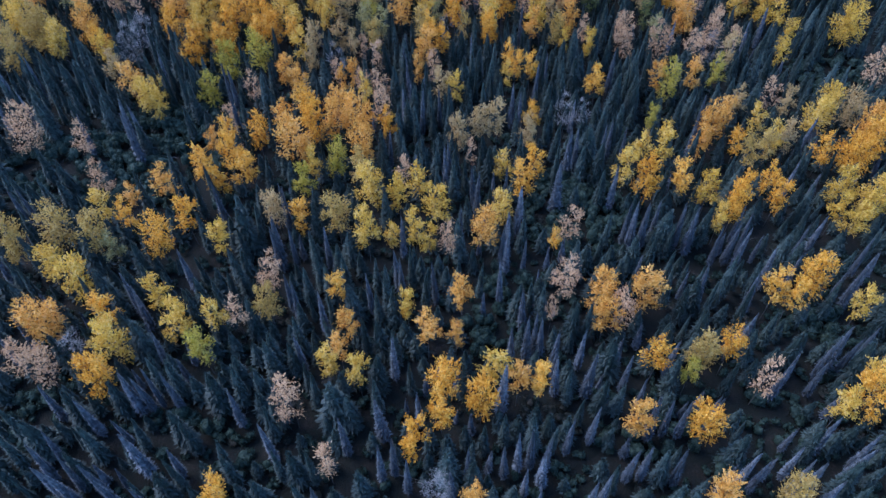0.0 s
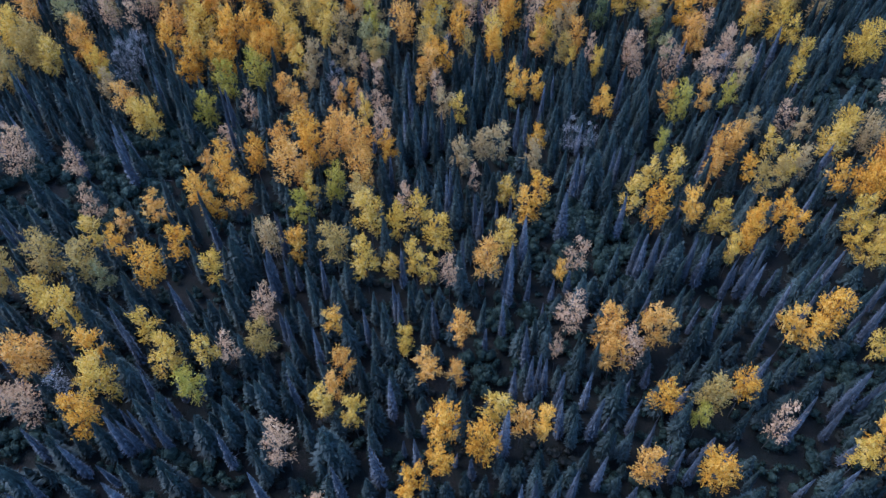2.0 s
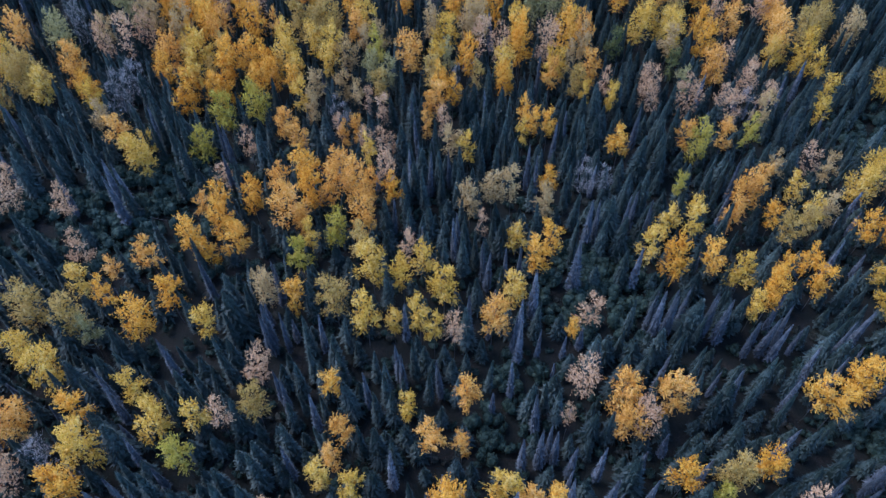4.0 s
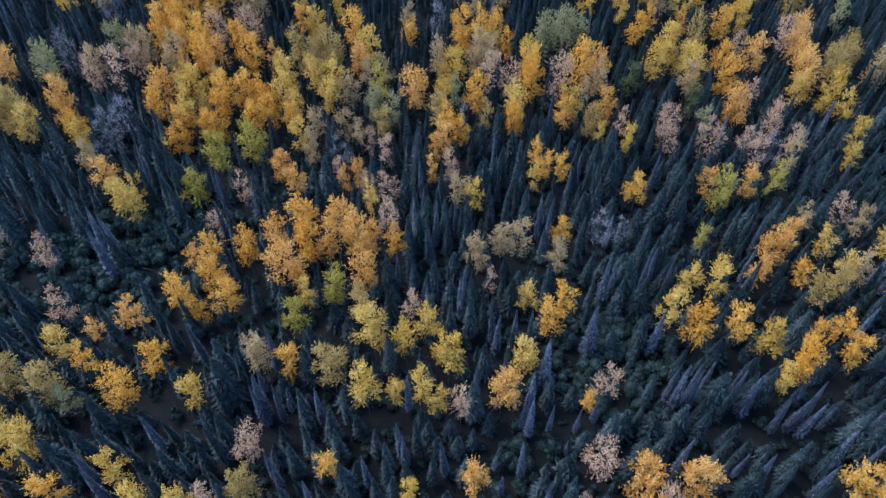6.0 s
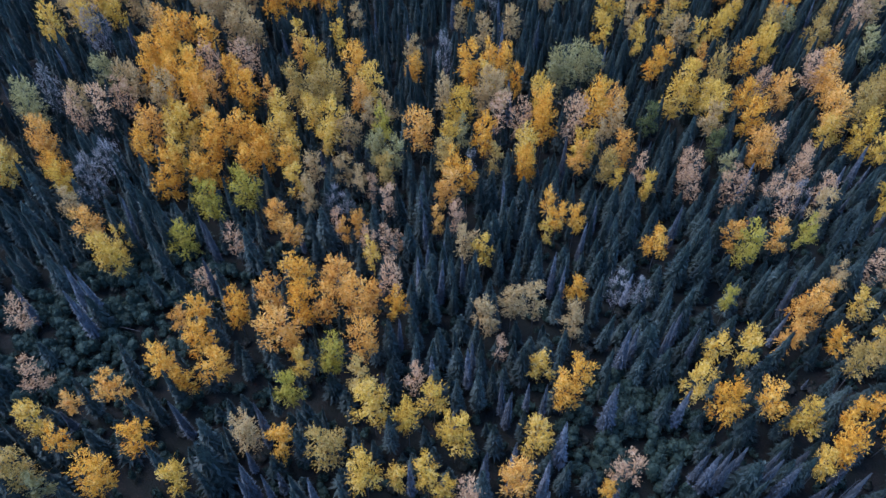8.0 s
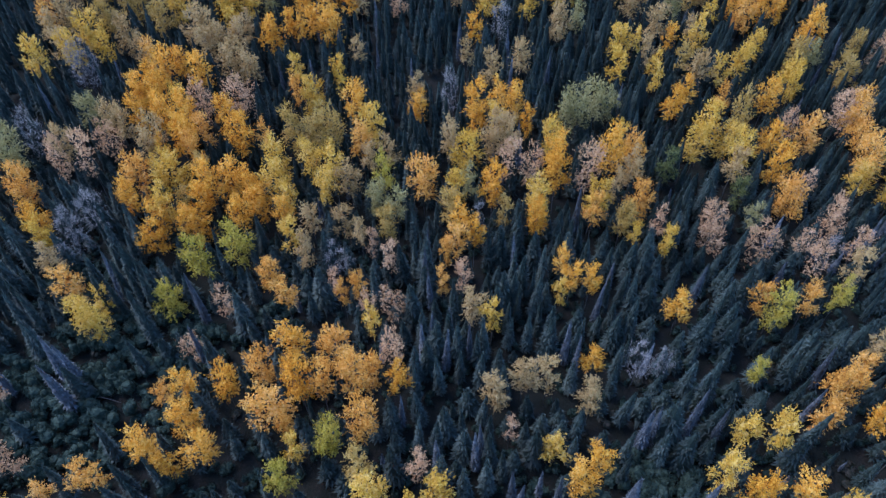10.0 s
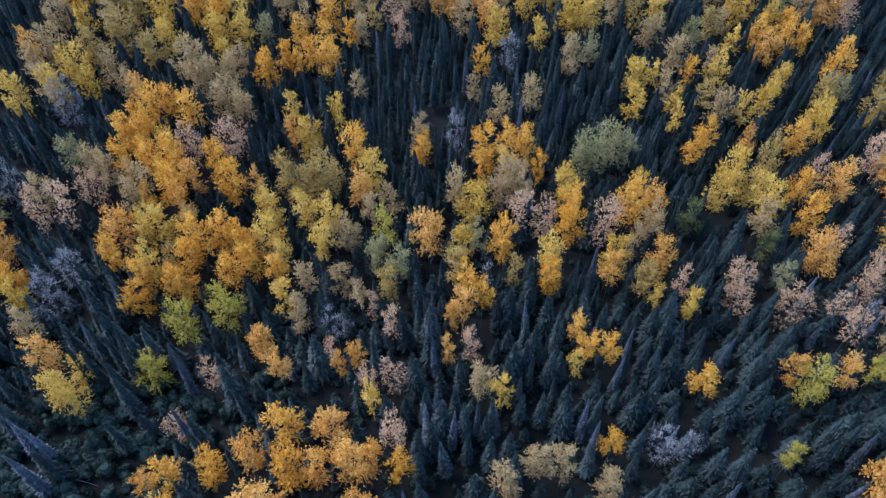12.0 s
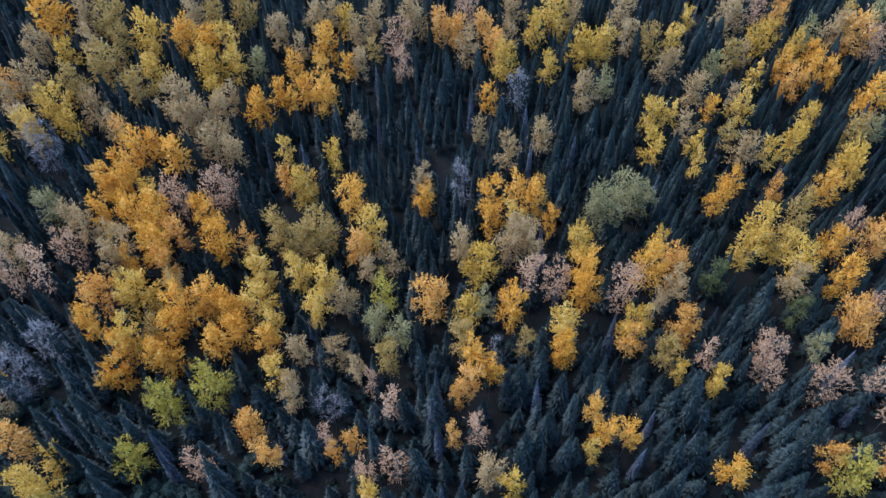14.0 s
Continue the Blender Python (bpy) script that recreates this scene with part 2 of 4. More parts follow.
# radius, twigs, leaves on a twig, leaf length, height of the model trees
MODELS = {"small": (1.05, 190, 10, 0.12, 7.8), "middle": (1.45, 300, 10, 0.13, 8.8), "large": (2.05, 500, 10, 0.145, 9.8)}
FAR_AWAY = 122
WOODS = {}
for size, (radius, sprays, leaves, leaf, height) in MODELS.items():
    for kind, part_of in (("full", 1.0), ("far", 0.62), ("thin", 0.9), ("bare", 0.9)):
        for n in range(6 if kind == "full" else 4):
            each = {"full": leaves, "far": leaves, "thin": 8, "bare": 7}[kind]
            long = leaf * {"full": 1.0, "far": 1.25, "thin": 1.0, "bare": 2.2}[kind]
            trunk, crown = broadleaf_meshes(n + 17 * len(kind) + int(radius * 100), radius, int(sprays * part_of), each, long, height, {"full": 1.6, "far": 1.6, "thin": 0.5, "bare": 0.0}[kind])
            if kind == "bare":
                pts = np.array(crown[0]).reshape(-1, 3, 3)
                axis = (pts[:, 0] + pts[:, 2])[:, None] / 2
                pts[:, 0::2] = axis + (pts[:, 0::2] - axis) * 0.13
                crown = (pts.reshape(-1, 3).tolist(), crown[1])
            trunk_mesh, crown_mesh = leaf_mesh("trunk", *trunk), leaf_mesh("crown", *crown)
            trunk_mesh.materials.append(ASPEN_BARK)
            crown_mesh.materials.append(LEAVES["gold"])
            WOODS[size, kind, n] = (trunk_mesh, crown_mesh)

LOOKS = {
    "gold": ("aspen_tree", "full", "aspen tree in golden autumn leaf on a slim pale trunk", "golden aspens"),
    "yellow": ("aspen_tree", "full", "aspen tree with clear yellow autumn leaves", "yellow aspens"),
    "orange": ("aspen_tree", "full", "aspen tree with orange-gold autumn leaves", "orange aspens"),
    "pink": ("birch_tree", "thin", "half-bare birch tree with faded pinkish leaves", "faded birches"),
    "tan": ("birch_tree", "full", "birch tree with dull tan autumn leaves", "tan birches"),
    "olive": ("aspen_tree", "full", "aspen tree turning from green to yellow", "turning aspens"),
    "lime": ("poplar_tree", "full", "young poplar tree with bright lime-yellow leaves", "lime poplars"),
    "sage": ("poplar_tree", "full", "poplar tree with pale grey-green leaves", "grey-green poplars"),
    "green": ("alder_tree", "full", "alder tree still in dark green leaf", "green alders"),
    "bare": ("bare_tree", "bare", "leafless tree with pale grey twigs", "bare trees"),
}
plant_rng = np.random.default_rng(11)
PLANTED = []


def plant_broadleaf(look_of, x, y, height, radius):
    name, kind, label, group = LOOKS[look_of]
    size = min(MODELS, key=lambda s: abs(math.log(radius / MODELS[s][0])))
    if kind == "full" and y > FAR_AWAY:
        kind = "far"
    n = int(plant_rng.integers(6 if kind == "full" else 4))
    trunk_mesh, crown_mesh = WOODS[size, kind, n]
    wide, tall = (0.96 if kind != "far" else 0.94) * radius / MODELS[size][0], height / MODELS[size][4]
    tree = tagged(new(name), label, "tree", group)
    tree.matrix_world = Matrix.Translation((x, y, ground_height(x, y) - 0.1)) @ pose(0, 0, 0, plant_rng.uniform(-1, 1), plant_rng.uniform(-1, 1), plant_rng.uniform(0, 360))
    oval = plant_rng.uniform(0.84, 1.18)
    tree.scale = (wide * oval, wide / oval, tall)
    tree.empty_display_size = 0.3
    for part_name, mesh in (("trunk", trunk_mesh), ("crown", crown_mesh)):
        ob = new(part_name, mesh)
        ob.parent = tree
        if part_name == "crown":
            # low trees keep a full-length crown: it is drawn out about its middle
            stretch = max(1.0, 1.08 * wide / tall)
            ob.scale.z = stretch
            ob.location.z = (1 - stretch) * (MODELS[size][4] - 1.75 * MODELS[size][0])
            ob.material_slots[0].link = "OBJECT"
            ob.material_slots[0].material = LEAVES[look_of]
    PLANTED.append((x, y, radius))


def stand(look_of, *trees):
    """A stand of trees of one look: (east, north, height, crown radius) each."""
    for tree in trees:
        plant_broadleaf(look_of, *tree)


stand("gold",
      (-20.3, 25.6, 7.9, 1.04), (-2.3, 30, 8.1, 1.21), (26.5, 30.6, 8.5, 1.47), (0.5, 32.4, 7.9, 1.01), (43.6, 32.5, 9, 1.69), (4.7, 33.9, 8.4, 1.42),
      (10.8, 35.7, 8, 1.05), (1, 35.8, 8.6, 1.5), (-34.3, 37.9, 8.5, 1.5), (23.3, 38, 8, 1.13), (31.4, 38.7, 8.4, 1.14), (40.2, 44.8, 8.7, 1), (-35,
      45.7, 8, 1.11), (38.6, 45.8, 8.8, 1.14), (43.4, 47.3, 9.5, 1.63), (-10.1, 48, 7.9, 0.89), (15.2, 54.9, 6.5, 0.63), (-31.6, 55.9, 9.1, 1.42),
      (37.5, 57.9, 10.2, 1.41), (-35.6, 59.3, 8.5, 0.85), (-28.8, 59.5, 7.8, 1.13), (-15.5, 59.7, 6.6, 1.11))
stand("gold",
      (43.9, 60.1, 8, 1.11), (40.5, 62.2, 7.7, 0.95), (28.1, 62.9, 10.1, 1.49), (43.6, 63, 7.8, 1.05), (32.3, 63.1, 8.7, 1.18), (12.4, 64.8, 7, 1.16),
      (14, 66.1, 9.2, 0.97), (-26.3, 66.6, 5.9, 1.06), (-28, 67.4, 8.9, 1.27), (-23.1, 67.5, 8.2, 1.28), (57, 67.5, 8.8, 1.92), (52.7, 68.1, 7.6,
      1.13), (60.4, 69.3, 8.5, 1.63), (42.2, 70.6, 6.8, 0.94), (-25.1, 70.9, 7.8, 1.33), (-25.9, 73.9, 7.7, 1.11), (-14.6, 74.1, 9.9, 1.4), (-22.2,
      74.6, 7.9, 1.24), (-4.9, 74.7, 8.1, 1.06), (15.5, 77.8, 6.5, 0.98), (-15.8, 78.7, 9.3, 1.4), (25.6, 83.8, 7.7, 1.14))
stand("gold",
      (16.2, 87.3, 7.8, 0.97), (14.1, 87.5, 7.9, 0.98), (13.3, 89.7, 8, 0.88), (3.4, 93.6, 8.5, 0.91), (-34.4, 93.8, 6.1, 1.17), (-29, 95.2, 6.6,
      1.18), (1.6, 95.4, 9, 1.15), (-30.6, 95.6, 7.9, 1.29), (10.9, 96.1, 9.2, 1.27), (-34, 96.3, 8, 1.47), (-48.4, 96.3, 7.7, 1.24), (-24.6, 96.7,
      8.4, 1.29), (-19.1, 97.1, 7.8, 1.06), (-29, 98, 9.2, 1.18), (-38.1, 98.7, 8.7, 1.31), (-22.3, 98.8, 8.5, 1.5), (-28.3, 100.2, 10.2, 1.67), (5.8,
      100.8, 10.1, 1.5), (-23.5, 101.1, 8.9, 1.52), (-26.2, 102, 9, 1.53), (13.8, 102.4, 11.2, 1.32), (13.8, 104.6, 12, 1.21))
stand("gold",
      (42.1, 105, 10.2, 1.45), (20.8, 105.4, 12.1, 1.42), (-35.6, 106.4, 9.1, 0.94), (-33, 108.1, 11, 1.58), (-26.5, 109.5, 9.9, 1.61), (42.7, 110.1,
      9.1, 1.34), (-33.8, 112.3, 10.7, 1.63), (-40, 113, 9.6, 1.32), (11, 113, 9.1, 0.8), (4.3, 113.4, 9, 1.2), (-36.9, 113.5, 10.1, 1.66), (-29.1,
      113.5, 9.9, 1.46), (4.4, 115.7, 10.6, 1.23), (-12.1, 115.9, 10.5, 1.55), (9.2, 116.1, 10.2, 1.37), (31.3, 116.4, 9.3, 1.17), (7.1, 117.3, 9.6,
      1.13), (-3.7, 118, 6.8, 1.3), (-39.9, 118.6, 10, 1.91), (-42.2, 118.6, 8.9, 1.15), (44.9, 118.8, 9.2, 1.31), (33.4, 119.3, 9.2, 1.07))
stand("gold",
      (-40.9, 122.1, 8.8, 1.31), (-34.6, 123.2, 9.5, 1.65), (-40.1, 124.9, 9.1, 1.67), (-37.8, 125.7, 8.8, 1.35), (-26.1, 133.6, 9, 1.78), (34.8,
      134.2, 7.9, 1), (-22, 135, 7.7, 0.87), (4.8, 135.4, 8.3, 1.23), (-17.5, 135.9, 8.9, 1.81), (-23.7, 136.5, 8.3, 1.31), (57.6, 136.9, 8.5, 2.05),
      (-20, 137.2, 8.4, 1.46), (-18.5, 141.5, 8, 1.13), (53.6, 142, 8.3, 1.41), (-15.2, 142.2, 8, 1.13), (51.2, 142.3, 8.5, 1.55), (-22.4, 142.7, 8.4,
      1.36), (47.1, 143.4, 8.5, 1.42), (52.5, 146.3, 8.3, 1.3), (-35.9, 146.8, 8.9, 1.7), (-18.3, 147.5, 9.2, 1.95), (-39.7, 149.3, 9.3, 1.96))
stand("gold",
      (-60.9, 153.7, 10.2, 2.58))
stand("yellow",
      (40.5, 31.5, 8.2, 1.08), (45.5, 35.1, 8.3, 0.99), (-7.7, 37.4, 8, 0.99), (6.5, 37.5, 8.2, 1.18), (-10.7, 38.8, 8, 1), (-33.6, 41.9, 8.7, 1.68),
      (47.4, 43.3, 8.6, 1.06), (-27.5, 44.5, 8.4, 1.48), (-23.1, 44.9, 7.9, 1.05), (-2.5, 45.3, 8.2, 0.87), (-29.9, 47.8, 7.9, 1.07), (-39.5, 50.4,
      8.7, 1.6), (-42.8, 52.7, 8.3, 1.3), (0.1, 54.4, 8, 0.77), (-24.5, 55.8, 7.7, 1.08), (-7.2, 55.8, 9.6, 1.34), (-1.4, 55.9, 8.8, 1.04), (52.2,
      56.1, 8.4, 1.32), (-4.3, 56.3, 6.5, 0.86), (35.9, 57.2, 7.6, 0.98), (50.9, 58, 7.8, 0.97), (55.7, 59.5, 9, 1.89))
stand("yellow",
      (1.2, 59.7, 8.8, 1.41), (9.1, 60.2, 7.1, 1.39), (-3.4, 61.3, 9.2, 1.09), (35.5, 61.4, 8.4, 1.34), (52.9, 61.6, 8.2, 1.38), (-39.6, 61.9, 7,
      1.12), (-6.8, 62.4, 10, 1.54), (-0.9, 63.5, 8.5, 1.12), (25.7, 64.8, 9.4, 1.19), (-14.1, 67.3, 8.5, 0.81), (10.4, 68.3, 5.6, 1.09), (31.4, 68.5,
      9.6, 1.19), (28.7, 69.6, 7.9, 1.1), (47.1, 70.6, 7.5, 1.14), (54.6, 75, 8.1, 1.52), (46.5, 75.5, 6.9, 0.99), (57.5, 77.8, 8.2, 1.55), (-7.8,
      81.3, 8.6, 0.86), (-37.1, 81.9, 6.7, 1.15), (-38.6, 82.4, 8.3, 1.29), (5, 82.4, 8.1, 0.93), (-37.9, 85.2, 5, 1.09))
stand("yellow",
      (12.6, 85.8, 7.4, 0.64), (55, 89.6, 7.7, 0.86), (26.1, 93.1, 7.6, 1.02), (-46.9, 93.4, 7.4, 1.22), (-17.8, 93.8, 7.6, 1.15), (22.3, 94, 7.6,
      0.72), (57.2, 94, 8.1, 1.03), (-54.1, 95.1, 8.6, 1.33), (68.2, 96.5, 9.5, 2.13), (-33, 97.1, 9.5, 1.16), (11, 98.1, 10.5, 1.46), (17.9, 98.8, 9,
      1.19), (-19, 99, 8.1, 1.08), (19.4, 99.4, 8.7, 0.83), (57.6, 99.4, 8, 1.13), (1.3, 100.2, 9.4, 1.2), (-61.5, 100.8, 9.7, 1.78), (-14.4, 101, 9.6,
      1.32), (-20.5, 101.4, 9.7, 1.51), (56.6, 101.7, 9, 1.72), (-33.4, 102.5, 9.6, 1.71), (-35.3, 102.7, 8.7, 0.92))
stand("yellow",
      (-62.5, 102.8, 9.4, 1.56), (-13.7, 103.3, 10.5, 1.21), (53, 103.8, 8, 1.46), (-17, 105.3, 9.7, 1.24), (-20.8, 105.4, 9.6, 1.37), (2.7, 105.8,
      10.4, 1.56), (37.3, 106.2, 10.8, 1.27), (14.1, 109.1, 10, 1.41), (22.5, 109.2, 9.2, 0.9), (33.1, 109.3, 8.8, 1.52), (37.1, 109.9, 8.8, 1.52),
      (-9.5, 111, 10.2, 1.43), (34.6, 111.5, 11, 1.51), (6.8, 112.9, 9.3, 0.99), (-35.8, 116.6, 9, 0.94), (-18.2, 119, 8.6, 1.81), (49.6, 121.7, 8.1,
      0.92), (30.3, 123.1, 8.4, 0.92), (-15.1, 123.6, 8.6, 1.33), (50, 124.2, 9.1, 1.87), (39.8, 124.7, 8.8, 1.12), (-21.3, 125, 8.1, 1.01))
stand("yellow",
      (25.3, 126.1, 8.8, 1.39), (-59.2, 126.3, 9.7, 1.78), (30.8, 126.6, 8.1, 0.95), (43.1, 126.7, 9.1, 1.58), (-54.3, 127.9, 9, 1.64), (-50, 129.6, 8,
      1.25), (26.5, 132.3, 8.5, 1.65), (28.8, 132.4, 7.8, 0.99), (47.3, 132.4, 8, 1.33), (-53.3, 133.6, 9, 2), (38.8, 134.3, 8.5, 1.47), (-32.6, 136.8,
      8.1, 1.09), (-42, 140.1, 9, 1.86), (42.3, 140.9, 8, 1.05), (-34.5, 142, 9.2, 1.96), (13.7, 142.5, 8.3, 1.29), (-31, 142.6, 8.6, 1.51), (7.1,
      143.9, 9.1, 1.9), (-55.7, 144.8, 8.4, 1.38), (-32.7, 147.2, 8.9, 1.71), (19.3, 147.4, 9, 1.81), (50, 147.7, 8.6, 1.45))
stand("yellow",
      (21.9, 148.5, 9, 1.82), (32.3, 148.5, 8.6, 1.46), (-44.8, 148.6, 9.8, 2.35), (44.7, 148.7, 8.8, 1.61), (47.6, 151, 8.1, 1.11), (12.4, 151.1, 8.8,
      1.59), (-16, 153.8, 8.6, 1.46), (35.6, 154.5, 8.1, 1.13), (15.3, 154.6, 9.9, 2.43), (60.5, 155.1, 8.2, 1.14))
stand("tan",
      (-18.5, 60.4, 8.5, 1.36), (49.2, 71.1, 7.5, 1.15), (14.5, 73.1, 7.6, 1.24), (4.9, 73.8, 7.7, 1.24), (10.2, 74.9, 9.3, 0.99), (7.8, 75.4, 8,
      1.26), (59.9, 76.4, 8.3, 1.53), (51.7, 78.2, 7.7, 0.98), (44.8, 78.9, 7.4, 0.9), (3, 83.7, 7.8, 1.15), (45.8, 88.2, 9.8, 1.13), (-45.1, 90.6,
      6.7, 1.13), (-15.9, 91.7, 7.6, 1.24), (-10, 94.2, 7.7, 0.86), (-15.9, 96.2, 7.4, 1.06), (-12, 96.5, 6.8, 1.07), (-11.6, 101.5, 8.9, 1.22), (21.2,
      101.5, 8.8, 0.85), (23.1, 103.2, 10.1, 1.13), (36.4, 104.5, 9.2, 1.16), (-9.5, 105.8, 8.8, 0.94), (-37.7, 106.4, 9.1, 0.94))
stand("tan",
      (-36.1, 107, 11.8, 1.23), (-48.6, 107.6, 9.6, 1.15), (-7.4, 107.9, 6.9, 1.18), (65.9, 107.9, 9, 1.72), (0.9, 108.6, 10.3, 1.27), (8.4, 109.1, 10,
      1.15), (6.3, 110, 10.5, 1.81), (-41.6, 111.2, 9.6, 1.1), (-43.9, 112.9, 8.8, 1.33), (-3.7, 119.8, 8.4, 0.97), (6.8, 124.6, 9.3, 1.33), (-27.9,
      124.7, 8.8, 1.34), (36.9, 125.3, 9.3, 1.56), (-30.5, 127, 9.5, 1.9), (11.3, 127.5, 9.4, 1.5), (3.4, 128.7, 8.2, 0.83), (-12.8, 130, 7.7, 1.05),
      (-56.1, 130.1, 8.7, 1.74), (-45, 130.1, 7.7, 1.05), (30.5, 130.2, 8.1, 1.17), (-35.5, 130.9, 8.6, 1.4), (-33.3, 131, 9.1, 1.75))
stand("tan",
      (-31.4, 132.7, 8.6, 1.42), (69.9, 132.8, 7.9, 1.45), (-48, 133.6, 8.7, 1.79), (-59.5, 134.4, 8.4, 1.44), (-37.2, 134.7, 9.4, 2.15), (-30.1,
      135.7, 8.4, 1.3), (38.5, 136.6, 7.9, 1.02), (17.7, 137.1, 9, 1.83), (33.3, 137.4, 8.8, 1.7), (-57.9, 138.1, 9.2, 2.06), (30, 142.8, 8.2, 1.27),
      (-13.4, 142.9, 8.3, 1.36), (31.9, 144.4, 8, 1.07), (42, 145.8, 8.1, 1.08), (-22.3, 146.6, 8.1, 1.16), (-60.9, 146.9, 9.2, 1.94), (2.3, 147.1,
      8.9, 1.71), (-53.3, 147.6, 8.7, 1.56), (8.2, 149.5, 8.2, 1.18), (25.9, 150.1, 8.6, 1.47), (-14, 150.3, 8.7, 1.58), (-25.8, 150.8, 9, 1.75))
stand("tan",
      (57.8, 152.1, 9.5, 2.09), (-11.7, 153.9, 8.8, 1.62), (-6.1, 154.1, 9.3, 2.02), (-20.8, 154.6, 9, 1.79), (-56, 154.7, 9, 1.78), (-39.3, 155, 8.8,
      1.63), (18.1, 155.1, 8.8, 1.63), (-18.2, 155.2, 8.3, 1.22), (25.9, 155.4, 9.5, 2.13), (42.9, 155.6, 9.5, 2.13), (9, 155.7, 8.8, 1.64))
stand("olive",
      (32.5, 23.2, 8.4, 1.43), (28.3, 38, 8.6, 1.45), (-17.8, 46.2, 8.2, 1.25), (-38.5, 55.9, 9.7, 1.41), (-47.8, 56.2, 8.5, 1.61), (-43.8, 57.9, 8.5,
      1.63), (-10.8, 58.5, 9.3, 1.49), (-8.1, 65.3, 9.6, 1.13), (42.7, 67.3, 8.6, 1.1), (45.4, 68.6, 8.2, 1.01), (-60.8, 94.2, 9.3, 1.89), (-6.9, 95,
      8.4, 1.15), (21.2, 96.4, 8, 1.37), (7, 96.8, 8.6, 0.7), (-56.2, 97.1, 9.6, 1.92), (0.5, 97.2, 9.1, 1.17), (-31.5, 98.6, 7.9, 0.89), (-58.2, 98.9,
      9.9, 2.03), (-30.2, 103.8, 8.7, 0.93), (58, 107.2, 10.3, 1.47), (-17.4, 109.7, 9.3, 1.29), (61.6, 110.1, 8.5, 1.31))
stand("olive",
      (-15.4, 110.4, 11.3, 1.8), (-19.4, 110.6, 9.8, 1.63), (63, 112.3, 8.7, 1.54), (39.4, 112.8, 11.7, 1.33), (59.4, 127.2, 6.8, 1.73), (35, 127.7,
      8.4, 1.15), (52.4, 129.7, 8.1, 1.63), (62.5, 132.2, 7.4, 1.45), (-43.7, 137.7, 8.6, 1.61), (-52.5, 138.2, 8.9, 1.84), (-49.1, 142.7, 9.6, 2.27),
      (40.1, 145.5, 8.5, 1.43), (-11.6, 146.7, 7.9, 1.01), (-48.4, 147.6, 8.5, 1.4), (28.9, 148.1, 8.7, 1.6), (-52.2, 153.4, 9.7, 2.25), (-36, 153.5,
      8.8, 1.61), (-32.1, 155.2, 9.4, 2.03))
stand("lime",
      (26.5, 36.1, 7.7, 0.8), (-23.9, 40.8, 8.1, 1.19), (-15.3, 64.7, 7.9, 1.14), (-11.3, 68.7, 8.5, 1.3), (32.2, 76.4, 6.7, 0.83), (36.1, 84, 7.9,
      1.48), (43.5, 85.4, 7.4, 1.11), (-30.7, 85.5, 5.6, 1.42), (-28.2, 90.5, 7.5, 1.57), (-24.1, 92.4, 8, 1.59), (-7.3, 101.5, 10.7, 1.07))
stand("orange",
      (26, 23.4, 8.3, 1.37), (3.2, 24.1, 7.8, 0.94), (19.9, 31.1, 8.1, 1.18), (8.6, 35.8, 7.9, 0.99), (-9.7, 40.4, 7.9, 0.84), (2.6, 41.5, 7.9, 0.73),
      (-0.5, 42, 8.4, 1.1), (-8.7, 42.9, 8, 0.92), (19.1, 43.3, 7.9, 1.32), (-42, 44.9, 9.1, 1.83), (3.5, 46.6, 8.5, 1.14), (24.3, 46.7, 8.1, 1.63),
      (19.2, 47.1, 7.9, 1.57), (6.4, 55.1, 9.5, 1.44), (-36.5, 63.7, 6.7, 0.73), (-32.4, 64.7, 8.2, 1.09), (-15.3, 69.5, 8.4, 0.71), (-8.1, 70, 9.8,
      1.41), (-16.8, 71.2, 10.3, 1.66), (37.7, 71.5, 6.2, 1.18), (61, 72.3, 9, 1.99), (-28, 73.4, 6.8, 0.74))
stand("orange",
      (-12.2, 73.7, 10.5, 1.08), (-9.5, 74.1, 11.1, 1.51), (39.9, 74.3, 8.4, 1.65), (-7.8, 75.6, 8.6, 1.12), (-18.3, 75.9, 8.7, 1.25), (42, 76.1, 7.9,
      1.07), (-11.4, 78.1, 9.6, 1.39), (39.9, 84.6, 7.6, 1.09), (-17.5, 85.2, 7.5, 1.06), (34.9, 85.4, 6.9, 1.02), (-11.3, 85.5, 7.5, 0.58), (-9.6,
      86.4, 7.8, 0.75), (-41.7, 86.6, 7.3, 1.35), (-0.3, 87.1, 7.8, 0.64), (-19.8, 88.2, 7.3, 1.27), (0.2, 91.2, 8, 0.67), (1.1, 92.5, 8.7, 1.13),
      (17.8, 97.2, 8.9, 1.05), (23.6, 99, 8.8, 1.39), (-51.6, 100.4, 9.4, 1.79), (42.9, 100.8, 8.2, 1.83), (-2.7, 101.8, 9.9, 1.7))
